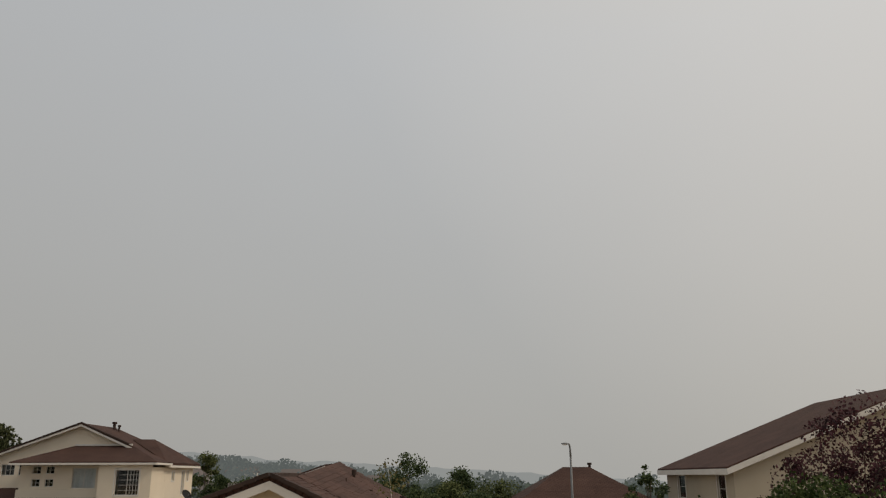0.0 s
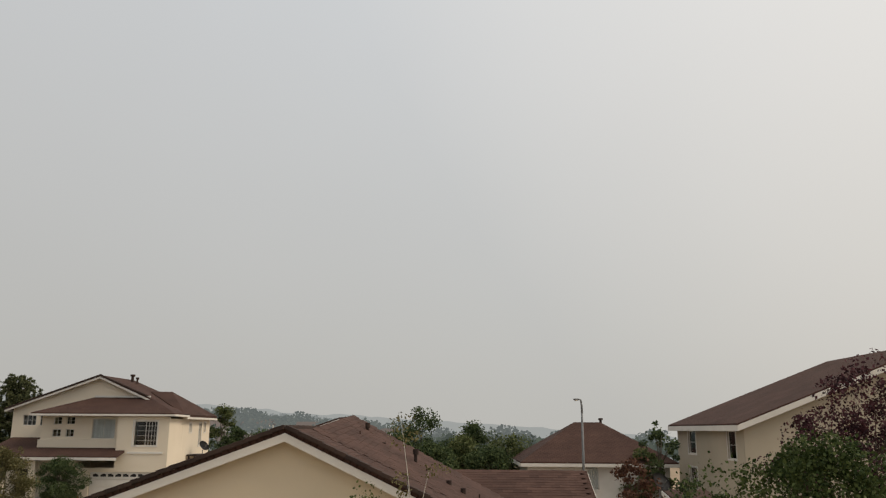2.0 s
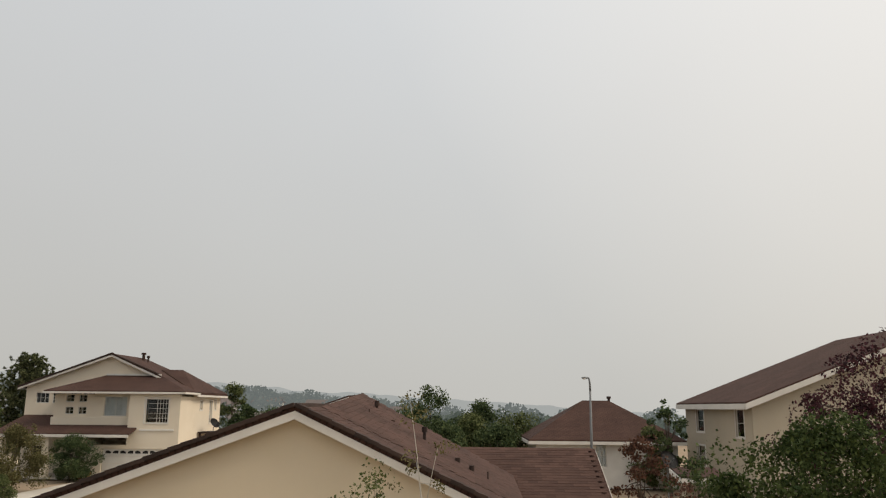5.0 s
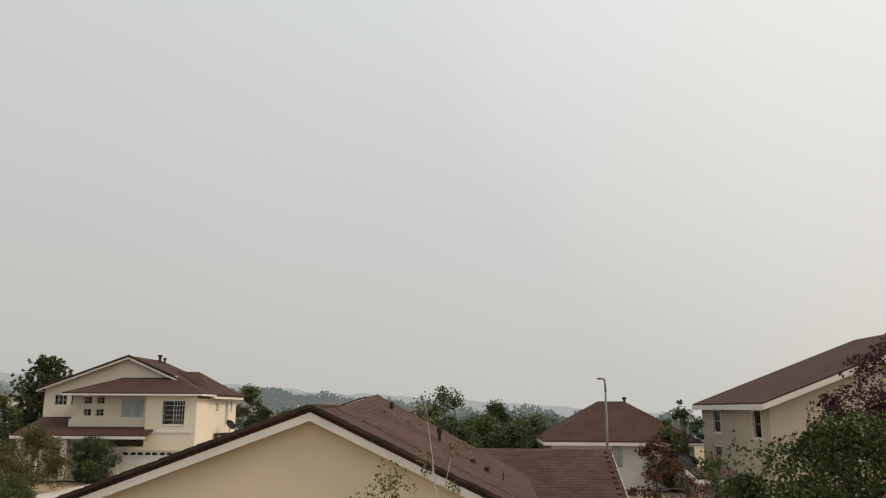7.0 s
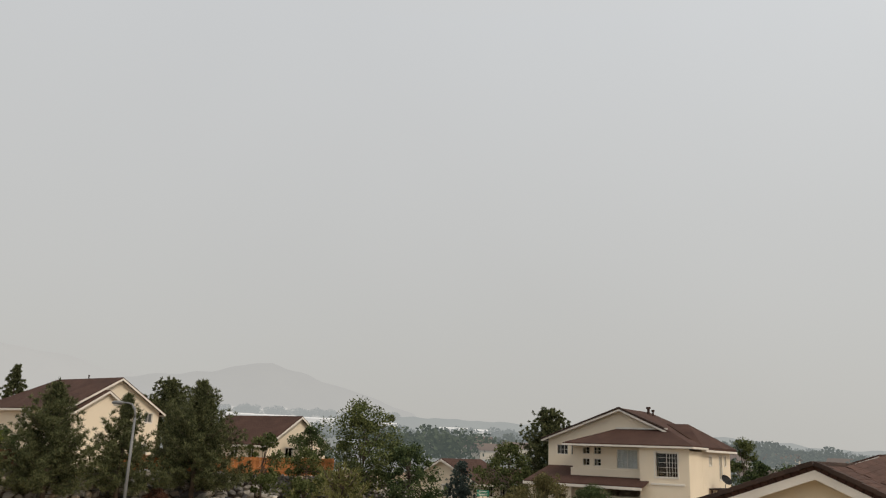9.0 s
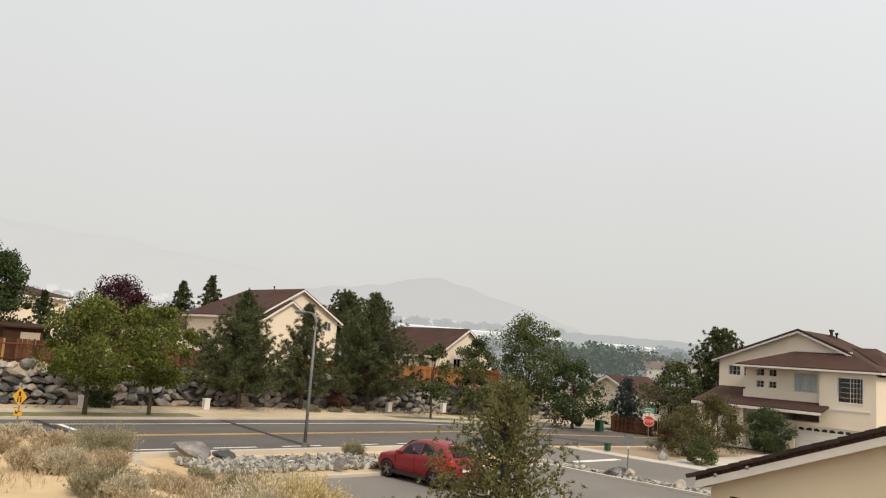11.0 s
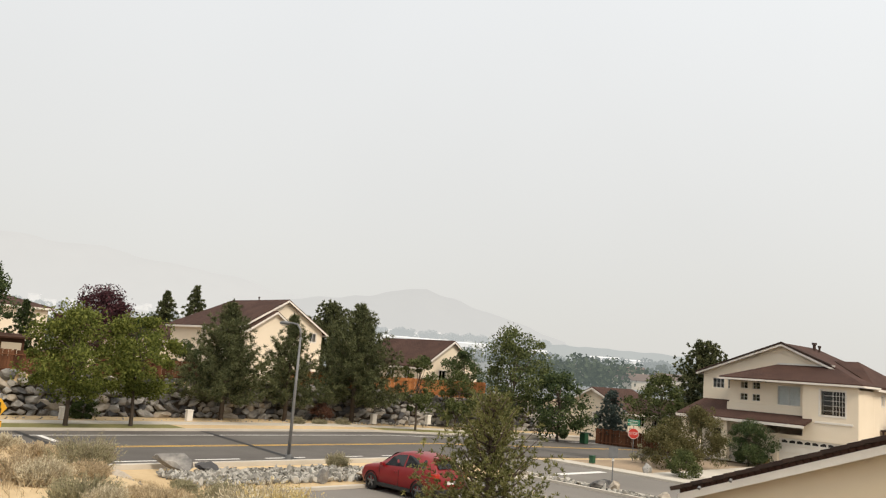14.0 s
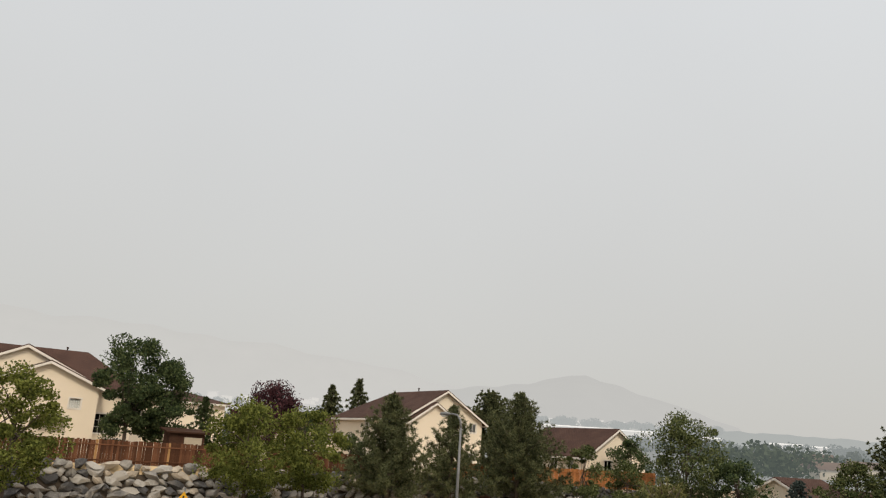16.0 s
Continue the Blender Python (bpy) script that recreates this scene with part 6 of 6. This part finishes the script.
# ---- red car in the parking court ----
def red_car(at, turn):
    car = thing("car", at, "red compact hatchback with dark windows, parked nose to the kerb", "car", turn=turn)
    car.matrix_basis = car.matrix_basis @ Matrix.Scale(1.08, 4)
    paint = surface("red_car_paint", (0.17, 0.008, 0.011), (0.21, 0.011, 0.014), 0.5, 3, 0.34, 0, 0.35)
    paint.node_tree.nodes["Principled BSDF"].inputs["Coat Weight"].default_value = 0.1
    glass = surface("tinted_glass", (0.008, 0.009, 0.010), (0.014, 0.015, 0.016), 0.5, 3, 0.06, 0, 0.6)
    rubber = surface("tyre_rubber", (0.012, 0.012, 0.012), (0.022, 0.022, 0.022), 5, 40, 0.9, 0.2)
    alloy = surface("alloy_rim", (0.12, 0.12, 0.125), (0.2, 0.2, 0.205), 5, 30, 0.35, 0, 0.5, 0.7)
    trim = surface("black_plastic", (0.018, 0.018, 0.018), (0.03, 0.03, 0.03), 5, 30, 0.7, 0.1)
    redlamp = surface("tail_lamp_red", (0.35, 0.02, 0.01), (0.5, 0.05, 0.03), 5, 30, 0.2, 0)
    clearlamp = surface("head_lamp", (0.5, 0.5, 0.5), (0.7, 0.7, 0.7), 5, 30, 0.15, 0)
    # stations along the car: x, half width, belt height, roof height, roof half width, bottom
    st = [(0.00, 0.62, 0.62, 0.64, 0.55, 0.34), (0.08, 0.74, 0.72, 0.76, 0.62, 0.26), (0.30, 0.85, 0.84, 0.90, 0.66, 0.22), (0.70, 0.90, 0.93, 0.99, 0.70, 0.22), (1.15, 0.91, 0.98, 1.06, 0.72, 0.24),
          (1.45, 0.91, 1.00, 1.25, 0.66, 0.24), (1.85, 0.91, 1.02, 1.50, 0.60, 0.24), (2.20, 0.91, 1.03, 1.61, 0.58, 0.24), (2.70, 0.91, 1.05, 1.65, 0.58, 0.24), (3.20, 0.91, 1.09, 1.63, 0.58, 0.24),
          (3.65, 0.91, 1.13, 1.57, 0.57, 0.24), (3.95, 0.89, 1.14, 1.48, 0.56, 0.26), (4.18, 0.86, 1.10, 1.22, 0.58, 0.28), (4.32, 0.82, 0.98, 1.03, 0.60, 0.32), (4.40, 0.74, 0.72, 0.78, 0.58, 0.38)]
    bm = bmesh.new()
    rings = []
    for x, w, zb, zr, rw, z0 in st:
        half = [(0.0, z0), (w * 0.86, z0), (w * 0.97, z0 + 0.16), (w, (z0 + zb) * 0.52), (w * 0.985, zb - 0.1), (w * 0.955, zb), (rw + 0.04, zr - 0.05 * min(1, (zr - zb) * 3)), (rw * 0.8, zr), (0.0, zr + 0.015)]
        rings.append([bm.verts.new((x, s * y, z)) for s in (1, -1) for y, z in (half if s == 1 else half[-2:0:-1])])
    n = len(rings[0])
    for a, b in zip(rings, rings[1:]):
        for k in range(n):
            bm.faces.new((a[k], b[k], b[(k + 1) % n], a[(k + 1) % n]))
    bm.faces.new(rings[0])
    bm.faces.new(rings[-1][::-1])
    bmesh.ops.recalc_face_normals(bm, faces=bm.faces)
    body = part("body", bm, paint, car, smooth=True)

    def side(i, f, s):
        """A point on the glasshouse side at station i (may be fractional), f from belt to roof."""
        k = min(int(i), len(st) - 2)
        g = i - k
        v = [p + (q - p) * g for p, q in zip(st[k], st[k + 1])]
        y0, y1 = v[1] * 0.955, v[4] + 0.04
        z0, z1 = v[2], v[3] - 0.05
        return Vector((v[0], s * (y0 + (y1 - y0) * f + 0.008), z0 + (z1 - z0) * f))

    for s in (1, -1):
        for seg in (((5.3, 0.1), (7.85, 0.1), (7.85, 0.9), (6.9, 0.9), (6.0, 0.86)), ((8.0, 0.1), (10.2, 0.12), (10.75, 0.55), (10.1, 0.88), (8.0, 0.9))):
            bm = bmesh.new()
            vs = [bm.verts.new(side(i, f, s)) for i, f in seg]
            bm.faces.new(vs if s < 0 else vs[::-1])
            bmesh.ops.solidify(bm, geom=list(bm.faces), thickness=-0.004)
            part("side_window", bm, glass, body)
        bm = bmesh.new()
        box(bm, (1.42, s * 0.93 - 0.09, 1.0), (1.58, s * 0.93 + 0.09, 1.14), bevel=0.03)
        part("wing_mirror", bm, paint, car)
        for x in (2.15, 3.05):
            bm = bmesh.new()
            box(bm, (x, s * 0.915 - 0.015, 0.86), (x + 0.2, s * 0.915 + 0.015, 0.895), bevel=0.01)
            part("door_handle", bm, paint, body)
        for x0 in (1.32, 2.42, 3.35):
            bm = bmesh.new()
            box(bm, (x0, s * 0.9, 0.36), (x0 + 0.008, s * 0.914, 0.98))
            part("door_gap", bm, trim, body)
        bm = bmesh.new()
        box(bm, (1.1, s * 0.88 - 0.03, 0.22), (3.1, s * 0.88 + 0.03, 0.36), bevel=0.02)
        part("sill_trim", bm, trim, body)
        bm = bmesh.new()
        box(bm, (4.05, s * 0.74 - 0.13, 0.88), (4.37, s * 0.74 + 0.11, 1.06), bevel=0.03)
        part("tail_lamp", bm, redlamp, body)
        bm = bmesh.new()
        box(bm, (0.1, s * 0.66 - 0.14, 0.66), (0.42, s * 0.66 + 0.14, 0.8), bevel=0.04)
        part("head_lamp", bm, clearlamp, body)
        for x in (0.86, 3.52):
            bm = bmesh.new()
            prof = [(0.20, -0.10), (0.30, -0.11), (0.335, -0.07), (0.335, 0.07), (0.30, 0.11), (0.20, 0.10)]
            rr = [[bm.verts.new((r * math.cos(a * math.pi / 12), y, r * math.sin(a * math.pi / 12))) for r, y in prof] for a in range(24)]
            for a in range(24):
                for k in range(5):
                    bm.faces.new((rr[a][k], rr[a][k + 1], rr[(a + 1) % 24][k + 1], rr[(a + 1) % 24][k]))
            bmesh.ops.recalc_face_normals(bm, faces=bm.faces)
            wheel = part("wheel", bm, rubber, car, "black rubber tyre", smooth=True)
            wheel.location = (x, s * 0.82, 0.335)
            bm = bmesh.new()
            for a in range(5):
                box(bm, (-0.035, s * 0.085 - 0.02, 0.03), (0.035, s * 0.085 + 0.02, 0.215), pose(0, 0, 0, 0, 72 * a, 0), 0.01)
            bmesh.ops.create_cone(bm, cap_ends=True, segments=16, radius1=0.055, radius2=0.05, depth=0.06, matrix=pose(0, s * 0.09, 0, 90, 0, 0))
            part("rim", bm, alloy, wheel)
            # black disc stands in for the shade behind the spokes
            bm = bmesh.new()
            bmesh.ops.create_cone(bm, cap_ends=True, segments=20, radius1=0.21, radius2=0.21, depth=0.04, matrix=pose(0, s * 0.03, 0, 90, 0, 0))
            part("hub_shadow", bm, trim, wheel)
            bm = bmesh.new()
            ring = [[bm.verts.new((x + r * math.cos(a * math.pi / 10), s * (0.905 if j else 0.918), 0.335 + r * math.sin(a * math.pi / 10))) for j, r in enumerate((0.41, 0.35))] for a in range(11)]
            for a in range(10):
                bm.faces.new((ring[a][0], ring[a][1], ring[a + 1][1], ring[a + 1][0]))
            bmesh.ops.solidify(bm, geom=list(bm.faces), thickness=0.01)
            part("wheel_arch", bm, trim, body)
    bm = bmesh.new()
    vs = [bm.verts.new(q) for q in ((1.22, -0.66, 1.09), (1.22, 0.66, 1.09), (1.83, 0.52, 1.515), (1.83, -0.52, 1.515))]
    bm.faces.new(vs)
    for v in vs:
        v.co += Vector((-0.02, 0, 0.02))
    bmesh.ops.solidify(bm, geom=list(bm.faces), thickness=0.004)
    part("windscreen", bm, glass, body)
    bm = bmesh.new()
    vs = [bm.verts.new(q) for q in ((3.995, -0.50, 1.46), (3.995, 0.50, 1.46), (4.21, 0.58, 1.20), (4.21, -0.58, 1.20))]
    bm.faces.new(vs)
    for v in vs:
        v.co += Vector((0.025, 0, 0.02))
    bmesh.ops.solidify(bm, geom=list(bm.faces), thickness=0.004)
    part("rear_window", bm, glass, body)
    bm = bmesh.new()
    box(bm, (3.82, -0.5, 1.555), (4.1, 0.5, 1.59), bevel=0.012)
    part("spoiler", bm, paint, body)
    bm = bmesh.new()
    box(bm, (4.25, -0.8, 0.3), (4.43, 0.8, 0.52), bevel=0.05)
    part("rear_bumper", bm, trim, body)
    bm = bmesh.new()
    box(bm, (4.39, -0.26, 0.68), (4.405, 0.26, 0.80))
    part("plate", bm, M_RWHITE, body, "plain pale plate")
    bm = bmesh.new()
    tube(bm, [(3.6, 0, 1.56), (3.75, 0, 1.75)], 0.008, 5)
    part("aerial", bm, trim, body)
    return car


red_car((-28.2, 23.2, 0.0), 1.5)


# ---- roof tiles of the near house and its wing ----
M_TILE = surface("brown_flat_tile", (0.054, 0.031, 0.025), (0.094, 0.054, 0.043), 0.7, 14, 0.9, 0.25, 0.15, per_piece=0.35)
M_TILE_JOINED = surface("brown_flat_tile_mix", (0.054, 0.031, 0.025), (0.094, 0.054, 0.043), 0.7, 14, 0.9, 0.25, 0.15, rand_island=0.35)
bm = bmesh.new()
box(bm, (-0.1635, -0.01, -0.004), (0.1635, 0.21, 0.003))
for v in bm.verts:
    v.co.z += 0.007 * (1 - v.co.y / 0.21)
tile = bpy.data.meshes.new("roof_tile")
bm.to_mesh(tile)
bm.free()
tile.materials.append(M_TILE)


def tile_slope(parent, low0, low1, high0, high1, most=300, seed=1):
    """Courses of staggered tiles from the eave line low0-low1 up to high0-high1; the first ones single, the rest joined."""
    rnd = random.Random(seed)
    low0, low1, high0, high1 = map(Vector, (low0, low1, high0, high1))
    rows = int((high0 - low0).length / 0.18)
    count, vs, fs = 0, [], []
    for i in range(rows):
        f = i / rows
        a, b = low0.lerp(high0, f), low1.lerp(high1, f)
        along = (b - a).normalized()
        n = int((b - a).length / 0.325)
        for k in range(n):
            g = (k + 0.5 + 0.5 * (i % 2)) / (n + 0.5)
            p = a.lerp(b, g)
            up = (high0.lerp(high1, g) - low0.lerp(low1, g)).normalized()
            nrm = along.cross(up).normalized()
            m = Matrix((along, up, nrm)).transposed().to_4x4()
            m.translation = p + nrm * (0.03 + rnd.uniform(0, 0.004))
            m = m @ pose(0, 0, 0, 0, 0, rnd.uniform(-0.5, 0.5))
            if count < most:
                count += 1
                ob = new("roof_tile", tile)
                ob.parent = parent
                ob.matrix_basis = m
            else:
                n0 = len(vs)
                vs += [tuple(m @ v.co) for v in tile.vertices]
                fs += [tuple(n0 + q for q in pl.vertices) for pl in tile.polygons]
    if vs:
        tagged(mesh_part("roof_tiles", vs, fs, M_TILE_JOINED, parent), kind="stuff")


zr = near_zt - RAKE_R * (5.52 - near_mid)
tile_slope(near, (5.52, -0.22, zr), (5.52, 2.2, zr), (near_mid + 0.15, -0.22, near_zt - 0.05), (near_mid + 0.15, 2.2, near_zt - 0.05), 150, 1)
tile_slope(near, (5.52, 2.16, zr), (5.52, 8.6, zr + 0.35), (near_mid + 0.15, 2.16, near_zt - 0.05), (near_mid + 0.45, 8.6, near_zt + 0.42), 150, 2)
tile_slope(wing, (-3.3, -0.38, 2.45 + 0.16 - 0.38 * 1.3 / 3.1), (5.02, -0.38, 2.45 + 0.16 - 0.38 * 1.3 / 3.1), (-3.3, 3.0, 3.89), (5.02, 3.0, 3.89), 300, 3)
